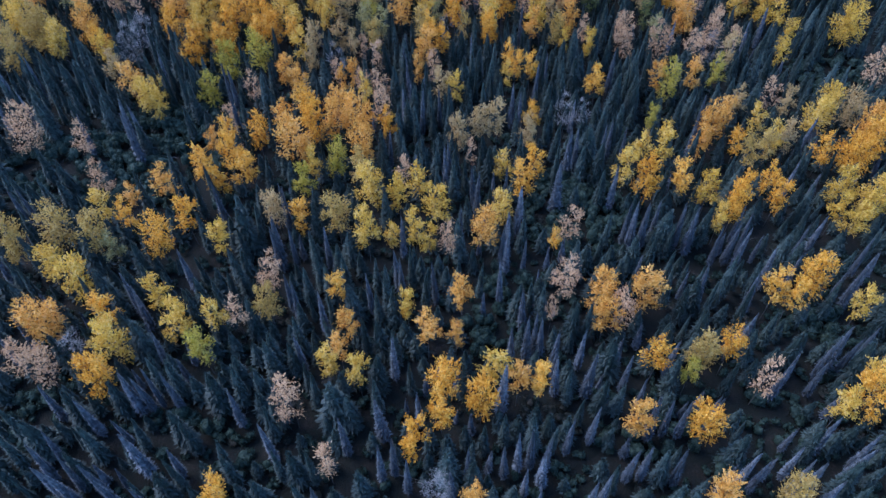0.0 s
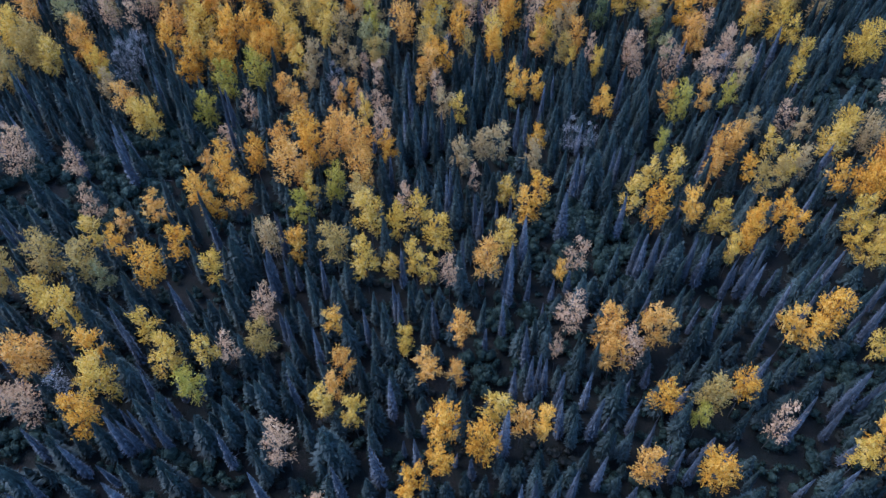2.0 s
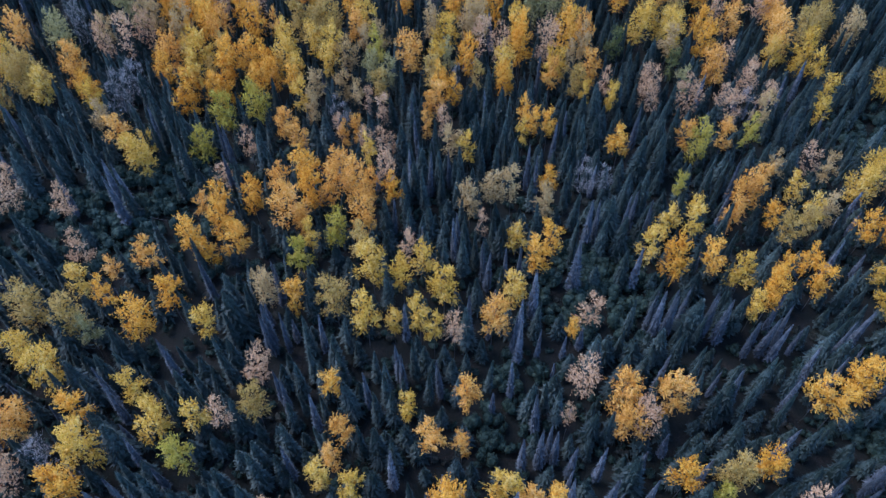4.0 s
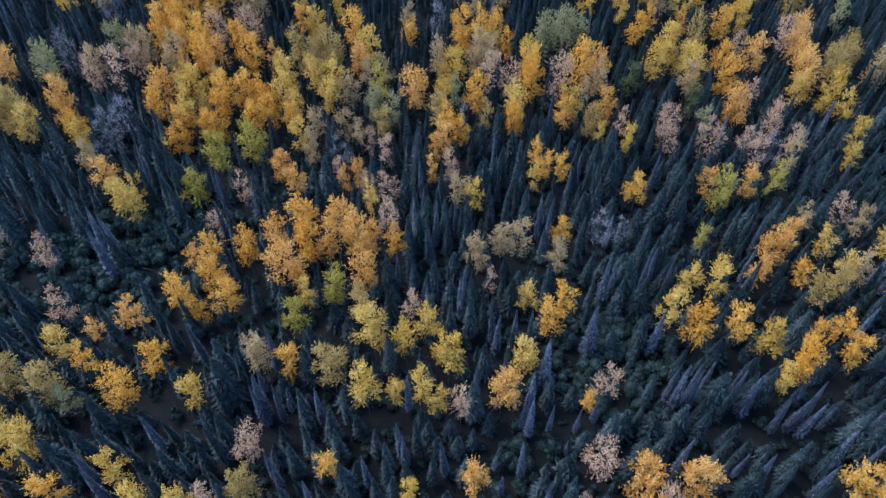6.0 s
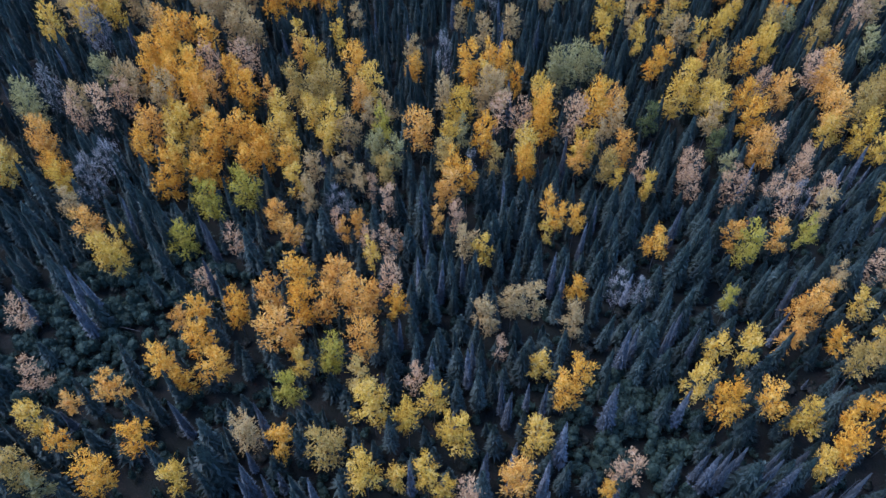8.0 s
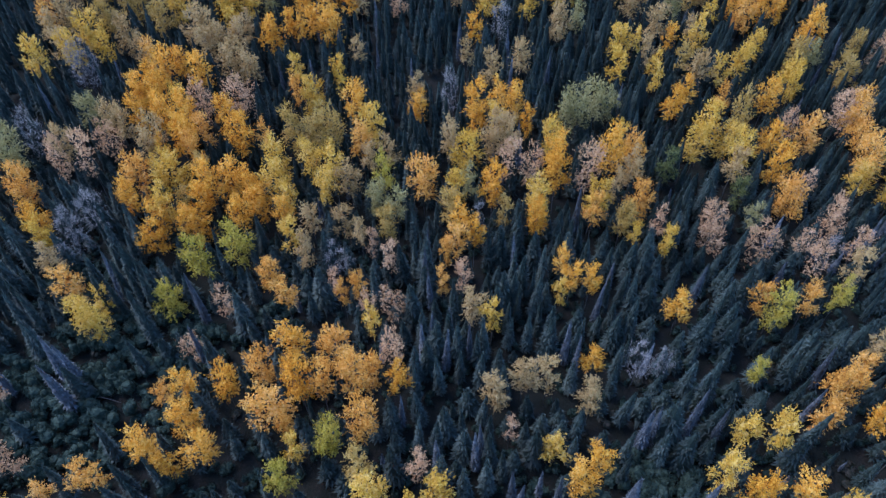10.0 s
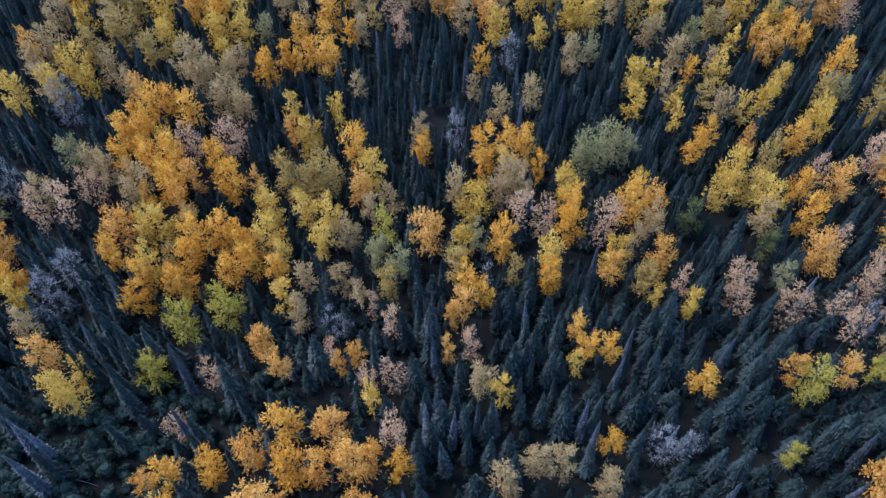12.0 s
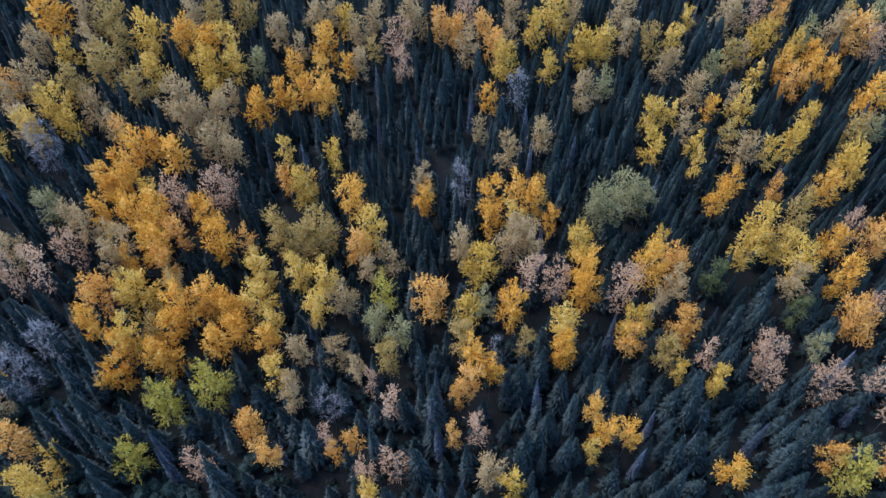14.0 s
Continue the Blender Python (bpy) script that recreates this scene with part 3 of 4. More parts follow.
stand("orange",
      (-37.8, 102.1, 10.2, 1.51), (53.6, 105.3, 11, 1.66), (-31.2, 105.7, 10.1, 1.12), (23.8, 105.9, 11, 1.27), (-61.4, 107.7, 9.7, 1.6), (-10.8,
      108.5, 9.6, 1.28), (-23.3, 109.5, 8.7, 0.78), (-31.5, 110.7, 9.2, 1.17), (48.1, 110.7, 9.3, 1.53), (55.4, 111.4, 8.6, 1.37), (55.6, 113.9, 10.7,
      1.53), (38.3, 117.8, 9, 0.89), (-20.4, 119.5, 8.5, 0.97), (-43.5, 128.9, 8.1, 1.25), (-61.8, 138.4, 8.5, 1.47), (47.4, 140.3, 8.8, 1.74), (5.8,
      147.3, 8.7, 1.56), (59.9, 150.5, 9.8, 2.36), (0.7, 150.9, 8.7, 1.59), (4.6, 152, 8.8, 1.6), (-1.8, 152.9, 9, 1.77), (50.2, 155.5, 8.7, 1.52))
stand("sage",
      (-36.9, 55, 6.8, 1), (37.2, 97.1, 7.4, 0.88), (-5.8, 97.5, 8.8, 1.18), (-8, 99.5, 9, 1.32), (2.9, 101.2, 9.1, 0.91), (-53.7, 104.3, 9.1, 1.07),
      (-55.4, 107.2, 10.6, 1.54), (17.1, 115.2, 10.9, 1.88), (-47.8, 115.9, 7.8, 1.59), (22.5, 116.4, 8.9, 0.88), (20.8, 117.8, 9.3, 1.66), (65.9,
      123.4, 7.9, 1.52), (55.6, 130.5, 7.4, 1.32), (21.1, 139.5, 8.1, 1.24), (-27.8, 142.6, 8.4, 1.36), (37.2, 142.8, 8.3, 1.27), (53.2, 151.2, 8.6,
      1.48), (65.5, 155.7, 8.7, 1.53))
stand("bare",
      (-0.1, 25.2, 7.9, 1.05), (-36.8, 41.1, 8, 1.07), (19.7, 76.9, 7.5, 1.21), (22.5, 77.1, 7.1, 0.81), (-12.3, 90.3, 6.8, 1.13), (44.3, 91.3, 7.6,
      1.01), (-42.9, 93.1, 9.5, 1.6), (4.1, 95.8, 8.5, 0.69), (-41.9, 96.9, 8.7, 1.47), (-52.2, 108.5, 11.2, 1.39), (1.1, 118.8, 9.4, 1.41), (-51.2,
      124.5, 7.8, 1.45), (-52.6, 126.4, 8.6, 1.7), (8.8, 138, 8.6, 1.47))
stand("pink",
      (-10.4, 28.1, 7.8, 0.96), (-14.3, 34.3, 8.5, 1.47), (33.8, 35, 8.3, 1.11), (-39.7, 39.4, 8.5, 1.46), (-42.4, 40.2, 8.3, 1.29), (13.3, 44.3, 7.2,
      0.57), (21.2, 44.4, 7.8, 1.33), (-21, 44.8, 7.8, 0.99), (15.4, 48.9, 7.9, 1.44), (-18, 50.5, 8.2, 1.3), (2.3, 54, 8.2, 1.03), (17.4, 56.9, 6.8,
      1.19), (-2.6, 65.8, 8, 0.98), (-41.5, 66.5, 6.4, 1.17), (6.1, 69.7, 7.2, 0.6), (-45.4, 74, 6.9, 1.12), (-53.8, 76.1, 8.5, 1.93), (-5.5, 77.5,
      10.1, 1.25), (-26.5, 79.4, 5.5, 1.05), (50.1, 80.4, 7.5, 1.05), (-8.2, 83.3, 8.4, 0.88), (-24, 84.2, 6.8, 1.06))
stand("pink",
      (67.5, 84.7, 8.8, 1.61), (-6, 84.8, 6.4, 1.07), (-12.1, 86.8, 7.5, 0.75), (1.9, 87.8, 8.1, 0.97), (-6.4, 90.2, 8.1, 1), (42.6, 90.2, 7.7, 1.2),
      (-8.4, 92.6, 7.5, 0.68), (48.2, 92.8, 7.8, 1.07), (37, 93.3, 8, 1.57), (42.2, 93.3, 7.4, 0.91), (32.1, 94.9, 5.6, 1.38), (25.3, 95.8, 7.9, 0.98),
      (45.9, 96.2, 8, 1.52), (32.4, 96.8, 7.8, 1.44), (47.9, 98.5, 7.6, 0.84), (44.4, 101.7, 8.2, 1.14), (17.7, 102.5, 12.3, 1.49), (8.3, 104.2, 10.9,
      1.22), (-47.6, 104.3, 10.6, 1.25), (10.9, 104.5, 9.4, 1.24), (-44.4, 104.6, 11.2, 1.2), (-43.2, 108.6, 9.7, 1.25))
stand("pink",
      (45.9, 112.6, 8.8, 1.12), (54, 115.3, 9.3, 1.56), (-32.6, 116, 10.1, 1.56), (56.3, 116.8, 8.7, 1.45), (-28, 118.9, 9, 1.8), (67.4, 131.8, 8,
      1.76), (-7.2, 142.9, 8.4, 1.36), (-8.2, 148.3, 8.9, 1.72), (62.7, 149.3, 9.1, 1.84), (2.1, 156.4, 9.1, 1.81), (47.1, 157, 8.5, 1.38))
stand("green",
      (36.9, 102.1, 6.4, 1.05), (28.7, 105.9, 7.5, 1.19))

# ---- spruces ----
def spruce_arrays(seed, height, radius, levels, boughs, taper):
    """A dense lumpy cone thatched with whorls of drooping boughs; returns the corners, three to a face."""
    rng = np.random.default_rng(seed)
    corners = []
    start = rng.uniform(0.06, 0.14)

    def reach_at(s):
        return 1.12 * radius * (1 - s) ** taper * (0.55 + 0.45 * min(1, (s - start) * 7 + 0.3)) + 0.06

    rings, sides = [], 7
    for s in np.linspace(start, 0.95, 8):
        rings.append([np.array([math.cos(a * 0.8976), math.sin(a * 0.8976), 0]) * reach_at(s) * rng.uniform(0.58, 0.86) + np.array([0, 0, s * height + rng.uniform(-0.12, 0.12)]) for a in range(sides)])
        if len(rings) > 1:
            low, up = rings[-2:]
            for a in range(sides):
                b = (a + 1) % sides
                corners += [[low[a], low[b], up[a]], [low[b], up[b], up[a]]]
    for k in range(levels):
        s = start + (1 - start) * ((k + rng.uniform(0, 0.5)) / levels) ** 0.94
        reach = reach_at(s)
        count = boughs if s < 0.8 else max(4, boughs - 3)
        turns = 2 * math.pi * (np.arange(count) + rng.uniform(0, 1)) / count + rng.normal(size=count) * 0.2
        for turn in turns:
            length = reach * rng.uniform(0.74, 1.16)
            droop = rng.uniform(0.25, 0.7) if s < 0.8 else rng.uniform(-0.9, -0.1)
            swing = turn + rng.normal() * 0.1
            along = np.array([math.cos(swing), math.sin(swing), -droop])
            side = np.array([-math.sin(swing), math.cos(swing), rng.uniform(-0.3, 0.3)])
            root = np.array([0, 0, s * height + rng.uniform(-0.1, 0.1)]) + along * length * 0.5
            wide = length * rng.uniform(0.085, 0.13) + 0.028
            corners.append([root + side * wide, root + along * length * 0.58 + np.array([0, 0, rng.uniform(0.0, 0.16)]), root - side * wide])
    tip = np.array([0, 0, height])
    for turn in (0.3, 1.9, 3.4, 5.0):
        side = np.array([math.cos(turn), math.sin(turn), 0]) * 0.07
        corners.append([tip - (0, 0, 1.1) + side, tip, tip - (0, 0, 1.1) - side])
    return np.array(corners).reshape(-1, 3)


def spruce_trunk(height, radius):
    levels = np.linspace(0, 0.97, 6)
    return tube([(0, 0, s * height) for s in levels], [radius * (1 - s) + 0.012 for s in levels], 6)


SPRUCE_SHAPES = [(8.0, 1.0, 31, 14), (7.5, 0.9, 30, 14), (8.5, 0.85, 32, 13), (6.0, 1.1, 25, 14), (8.5, 0.7, 32, 12), (4.2, 0.95, 18, 12), (3.4, 0.9, 15, 12), (5.0, 0.9, 20, 12)]
PALE_SHAPES = [(8.5, 0.6, 32, 11), (8.0, 0.5, 30, 11), (9.0, 0.66, 33, 11), (5.0, 0.5, 20, 10)]
spruce_models, pale_models, far_models = [], [], []
FAR_SHAPES = [(*shape[:2], int(shape[2] * 0.62), 8) for shape in SPRUCE_SHAPES]
for models, shapes, needles in ((spruce_models, SPRUCE_SHAPES, SPRUCE), (pale_models, PALE_SHAPES, PALE), (far_models, FAR_SHAPES, SPRUCE)):
    for n, shape in enumerate(shapes):
        corners = spruce_arrays(40 + n + len(shapes) * 7, *shape, 0.85 if models is pale_models else 0.78)
        crown_mesh = leaf_mesh("crown", corners.tolist(), np.arange(len(corners)).reshape(-1, 3).tolist())
        crown_mesh.materials.append(needles)
        trunk_mesh = leaf_mesh("trunk", *spruce_trunk(shape[0], 0.09))
        trunk_mesh.materials.append(SPRUCE_BARK)
        models.append((shape[0], trunk_mesh, crown_mesh))


def plant_spruce(models, n, x, y, height, wide, label, group):
    tall, trunk_mesh, crown_mesh = models[n]
    tree = tagged(new("spruce_tree"), label, "tree", group)
    tree.matrix_world = Matrix.Translation((x, y, ground_height(x, y) - 0.1)) @ pose(0, 0, 0, plant_rng.uniform(-2.5, 2.5), plant_rng.uniform(-2.5, 2.5), plant_rng.uniform(0, 360))
    tree.scale = (wide * height / tall, wide * height / tall, height / tall)
    tree.empty_display_size = 0.3
    for part_name, mesh in (("trunk", trunk_mesh), ("crown", crown_mesh)):
        new(part_name, mesh).parent = tree
    PLANTED.append((x, y, 1.4))


def spruce_model(rng, height, pale):
    if pale:
        return 3 if height < 5.5 else int(rng.integers(3))
    return int(rng.integers(5, 8)) if height < 5.2 else int(rng.integers(5))


def spruces(tone, *trees):
    """Spruces that stand out from the mass: (east, north, height, breadth) each."""
    pale = tone == "pale"
    label = "slender grey lichen-hung spruce tree" if pale else "slim dark green spruce tree on the mossy forest floor"
    for x, y, height, wide in trees:
        n = spruce_model(plant_rng, height, pale)
        plant_spruce(pale_models if pale else spruce_models, n, x, y, height, wide, label, "grey spruces" if pale else "dark spruces")


spruces("pale",
        (36.4, 23.3, 8.1, 1.08), (14.1, 24.1, 8.3, 0.96), (34.9, 24.5, 9.2, 1.2), (15.2, 24.5, 8.2, 0.95), (-11.5, 24.8, 8, 1.03), (27.2, 25.1, 8.3,
        1.04), (34.3, 25.1, 7.9, 0.96), (30.1, 25.3, 8.1, 0.95), (-27, 25.5, 7.8, 0.96), (1.3, 25.8, 7.9, 1.09), (29.2, 26, 8.5, 1.04), (40.2, 26.3,
        8.1, 1.05), (23.1, 26.4, 8.8, 0.99), (-30.4, 26.5, 7.9, 0.97), (34.1, 26.6, 7.9, 0.94), (-3, 26.8, 7.9, 0.93), (-34.4, 26.9, 8.9, 1), (19.9,
        27.1, 8.4, 1.02), (18.4, 27.1, 8.1, 0.97), (41.3, 27.3, 8.1, 0.96), (2.8, 27.4, 7.8, 0.9), (-31.8, 27.6, 8.2, 0.97), (-36, 27.7, 8.3, 1.08),
        (6.5, 27.8, 7.9, 1.06))
spruces("pale",
        (-5.5, 28.1, 8.3, 0.92), (-34.3, 28.2, 7.6, 1), (-4.3, 28.5, 8.5, 1.02), (7.9, 28.5, 8.4, 0.93), (10.5, 28.5, 8, 1), (9.2, 28.8, 8.3, 1),
        (-37.5, 29.4, 8.2, 1.06), (-28.2, 29.6, 9.3, 1.29), (12.9, 30, 7.9, 0.98), (-16.2, 30.6, 8.4, 0.97), (-8.9, 30.8, 8.6, 1.06), (15.5, 31.1, 8.3,
        1.03), (21.5, 31.2, 9.2, 1.19), (24.7, 31.3, 8.2, 1.04), (23.2, 31.5, 8, 0.95), (28, 31.9, 8.2, 1.02), (-5.3, 32.3, 9.2, 1.43), (-1.6, 33.8,
        7.8, 0.98), (-34.1, 34.1, 8.3, 1.05), (-20, 34.5, 7.9, 1.05), (6.8, 35, 9.6, 1.19), (35.8, 35.2, 8.3, 0.96), (40.1, 35.6, 7.4, 0.99), (-38.5,
        35.9, 7.8, 1.04))
spruces("pale",
        (-26.2, 36.2, 8.6, 1.04), (-30.5, 36.3, 8.7, 1.26), (15.9, 36.3, 9.2, 1.25), (-29.2, 36.5, 8.1, 0.98), (12.8, 36.7, 8.2, 1), (20, 36.8, 8.2,
        0.95), (-28.4, 36.9, 8, 0.9), (41.6, 37.6, 8.4, 0.98), (44.4, 38.2, 8.1, 1.07), (42.9, 38.4, 9, 1.27), (46.6, 39.1, 7.9, 1.02), (-4.2, 39.3,
        8.5, 1.01), (13.1, 40.2, 8.1, 1), (-14, 40.5, 8.2, 0.94), (32.6, 40.5, 8.4, 1.05), (10.2, 41.2, 8.8, 0.96), (34.2, 41.5, 8.1, 1.06), (11.8,
        41.6, 8.1, 1), (11.1, 41.9, 8.1, 0.91), (10.3, 45.1, 8.4, 1.07), (-12, 45.6, 8.3, 1.08), (36.6, 46.6, 8.1, 1.07), (48.4, 46.6, 8.6, 1.09),
        (-31.8, 46.7, 8.8, 1.06))
spruces("pale",
        (-15.1, 47.4, 7.6, 1.01), (31.2, 47.6, 8.1, 1.07), (-6.7, 47.9, 8.4, 0.95), (50.1, 48.2, 8.6, 0.99), (-33.1, 48.5, 8.7, 1.04), (41.8, 48.7,
        8.1, 0.96), (-16, 48.9, 7.6, 0.98), (8.1, 48.9, 8.5, 0.92), (0.7, 49.2, 8, 0.94), (23.6, 49.3, 8.4, 0.9), (39.7, 49.9, 7.9, 1.1), (-3.2, 50.2,
        8.2, 1), (51.4, 51.2, 7.9, 0.99), (-3.6, 51.2, 8.2, 1.07), (-27.6, 51.9, 8.3, 1.04), (43.8, 52.5, 8.6, 0.97), (37.3, 53, 8.4, 1.03), (9.3,
        53.4, 9, 0.9), (34.6, 53.5, 7.9, 1.03), (36.4, 53.8, 8.6, 1.06), (8.7, 54.1, 8.2, 0.95), (46.6, 54.4, 8.4, 1.07), (38.4, 54.8, 8.5, 0.92),
        (-17.7, 54.8, 8.4, 1.05))
spruces("pale",
        (-12, 54.9, 8.2, 1.07), (-16, 55.1, 8.1, 0.92), (-18, 55.6, 9.3, 1.29), (32, 55.6, 9, 1.19), (26.3, 56.3, 8.5, 1.09), (30.7, 56.3, 8.6, 1.04),
        (-3, 56.3, 8.2, 0.95), (25, 56.5, 9.4, 1.19), (3.9, 57, 8.3, 1.09), (38.2, 57, 7.6, 0.94), (26.5, 57.1, 8.1, 0.95), (24.4, 57.3, 8.5, 1.06),
        (31.4, 57.6, 7.9, 1.02), (28.1, 57.7, 8, 0.93), (11.5, 59.3, 9.2, 1.3), (-17.5, 61.2, 8.2, 0.94), (-17.5, 62, 8, 1.04), (-25.5, 62.3, 8.4,
        1.05), (-49.7, 62.3, 8.2, 0.92), (-48.8, 62.6, 7.7, 0.99), (16.6, 62.8, 9.7, 1.39), (35.8, 62.9, 7.9, 1.07), (6.4, 63.2, 8.4, 1.09), (23.9,
        63.3, 8.7, 1.06))
spruces("pale",
        (10.2, 63.8, 8.3, 0.92), (6.2, 64.6, 8.1, 0.95), (2.8, 67.7, 8.2, 1), (3.4, 68.7, 8.4, 0.91), (19.2, 69.7, 9.3, 1.27), (26.7, 70.4, 8.6, 0.94),
        (20.5, 70.5, 8.5, 1.01), (24.1, 71, 8.4, 0.92), (-4.6, 72.2, 7.5, 0.99), (25.2, 72.4, 7.7, 1.07), (-38.6, 74.1, 9.3, 1.27), (-45.6, 75.7, 8,
        1.08), (39.3, 77, 8.2, 1.05), (-40.3, 77.3, 8.8, 1.23), (-38.8, 77.4, 8.4, 1.04), (13.7, 78.2, 8.5, 0.93), (-0.1, 78.8, 8.5, 0.98), (-25.9,
        79.2, 8.5, 1.05), (-2.5, 79.7, 8, 1), (12.8, 79.8, 8.4, 1.02), (2.6, 80.3, 7.5, 0.92), (-1.7, 81.4, 7.9, 0.95), (0.5, 82.2, 8.1, 1.06), (-26.8,
        84.4, 8.3, 1.06))
spruces("pale",
        (16.8, 85.1, 7.9, 0.97), (-28.2, 86.6, 7.7, 0.93), (-1.8, 87, 7.9, 0.91), (28.4, 87.4, 8.5, 1.1), (-37.4, 88.1, 8.4, 0.98), (-56.2, 88.7, 8.2,
        1.01), (-2.5, 89.8, 8.2, 1.09), (-2, 92.7, 8, 1), (16.2, 98.6, 8.6, 1.07), (10.1, 110.4, 8.7, 1.1), (48.9, 116.7, 8, 1.09), (24.4, 119.4, 8.2,
        1), (-46.1, 123.1, 8.5, 1.08), (-18.8, 124.1, 8, 0.94), (15, 126.1, 8.3, 1.01), (2.3, 134.7, 8.4, 1.02), (-10.6, 139.8, 8.1, 0.99), (-63.1,
        150.6, 8, 0.96))
spruces("dark",
        (16.7, 25.9, 7.3, 1.08), (-25.4, 26.4, 8, 1.48), (3.3, 26.5, 7.4, 1), (-21.2, 27.6, 7.2, 1.12), (-13.6, 28.3, 7.4, 0.99), (-15.2, 28.4, 7.2,
        1), (36.6, 28.4, 7.5, 1.08), (-34, 29.1, 7.4, 1.15), (4.5, 30.5, 7, 0.98), (-24, 31.7, 7.7, 1.13), (-24.9, 32.4, 7.8, 1.41), (21.6, 33.1, 7.2,
        0.99), (-8.7, 34, 7.3, 0.98), (16.9, 34.3, 8, 1.36), (-35.6, 34.7, 8.8, 1.5), (-10, 34.7, 8, 1.54), (30.9, 36, 7.4, 1.1), (-22.3, 36.2, 8.3,
        1.52), (-20, 36.8, 8.2, 1.37), (-2.4, 37.3, 7.4, 0.97), (-13.1, 37.8, 7.2, 1.13), (-6, 38.1, 7.3, 1.02), (18.7, 38.8, 7.9, 1.15), (38.7, 39,
        7.5, 0.95))
spruces("dark",
        (-14.8, 40.3, 7.3, 1.1), (25, 40.3, 7.7, 1.01), (-5.5, 42.2, 7.2, 1.04), (-7.2, 42.5, 7.9, 1.01), (15.6, 44, 7.1, 0.97), (-23.7, 45.2, 7.5,
        1.14), (28.5, 45.4, 7.6, 1.12), (-11, 46.2, 7, 1), (-4.3, 46.3, 7.6, 1.14), (9.8, 46.7, 7.3, 0.97), (30.2, 46.8, 7.2, 1.11), (22.7, 47.5, 7.6,
        1.08), (-0.6, 48.4, 7.6, 1.08), (-13.9, 49.5, 7.6, 0.95), (-4.9, 49.6, 7.8, 1.11), (-22.6, 49.6, 7.1, 0.97), (43.9, 53.7, 7.6, 1.03), (29.2,
        55.1, 7.3, 0.98), (-21.9, 55.9, 7.2, 1.01), (28.7, 56.4, 8, 1.32), (32.5, 56.8, 7.2, 1.15), (46.9, 57.5, 7, 1.13), (-21.8, 57.7, 8.6, 1.32),
        (25.7, 59.8, 7.1, 0.97))
spruces("dark",
        (-11.8, 61.1, 7.3, 1.13), (-13.5, 61.7, 7.7, 1.04), (22.4, 63.5, 7.4, 1.09), (-28.6, 63.7, 7.5, 0.97), (-50.8, 65.2, 7.3, 1.03), (-30.1, 65.4,
        7.2, 0.95), (-27.1, 65.9, 7.8, 1.08), (16.9, 66.4, 7, 0.99), (5.3, 66.6, 6.9, 1), (-5.1, 66.8, 7.5, 0.97), (4.2, 67.9, 7.6, 1.05), (-46.2,
        68.1, 7.2, 0.98), (22.9, 68.2, 8, 0.98), (17.4, 68.6, 7.6, 1.03), (8.5, 68.8, 7.4, 0.99), (4.1, 70.1, 6.9, 0.96), (-49.3, 70.3, 7.2, 1.13),
        (21.9, 70.7, 8.8, 1.33), (26.4, 71.1, 7.2, 0.99), (-5.5, 71.5, 8, 1.11), (22.2, 71.8, 6.6, 1.02), (31.1, 72.4, 7.6, 1), (33.5, 72.7, 6.9,
        0.98), (23.9, 73.3, 7.3, 1.13))
spruces("dark",
        (26, 74, 7.9, 1.09), (36.1, 74.6, 7.2, 1.13), (18, 78.1, 7.4, 1.05), (38.1, 78.3, 7.4, 0.98), (-2, 78.4, 7.1, 0.99), (3.2, 79.5, 7.7, 1.06),
        (19.3, 79.6, 6.6, 1.1), (-1.1, 80.1, 8, 1.05), (13.7, 80.1, 8, 0.96), (4.2, 80.4, 8.1, 0.9), (-43.4, 80.5, 7.5, 0.96), (-48.2, 80.6, 7.1,
        1.13), (-44.2, 80.6, 7.1, 0.97), (0.4, 81.3, 8.1, 1.06), (30.5, 81.4, 7.4, 1.01), (-2.6, 81.6, 8.1, 0.93), (18.1, 81.8, 7.2, 0.97), (19.2,
        81.9, 7.2, 0.95), (27.9, 82, 8.4, 1.39), (-32.1, 82.1, 8.3, 0.99), (11.3, 82.6, 7.6, 1.11), (10.3, 83, 7.7, 1.03), (6.7, 83.4, 7.3, 1.13),
        (18.2, 83.5, 7.2, 1.08))
spruces("dark",
        (-44.9, 83.6, 8.4, 0.95), (51.7, 84, 8.1, 0.99), (30, 84.4, 7.3, 1.06), (0.9, 84.8, 8.5, 1.02), (31, 84.9, 7.7, 1.06), (55.3, 84.9, 8.4, 0.92),
        (-3.5, 85, 8, 0.99), (8, 85.5, 6.7, 1.08), (-36.4, 85.5, 8.1, 1.06), (-47.4, 85.8, 7.6, 1.03), (39.9, 85.8, 8, 1.03), (-37.9, 85.9, 8.4, 0.96),
        (21, 86.2, 8.2, 1.43), (6.7, 86.5, 8.3, 1.36), (23, 86.5, 7.9, 1.53), (18.1, 86.6, 7.6, 1.12), (-49.1, 86.7, 7.9, 0.95), (7.5, 86.8, 7.9,
        1.07), (50.3, 86.8, 7.9, 1.06), (-34.6, 87, 7.9, 0.99), (49, 87.1, 6.9, 1.11), (19.8, 87.1, 7.6, 1), (-50.8, 87.2, 7.8, 1.05), (-36.3, 87.6,
        8.1, 1.01))
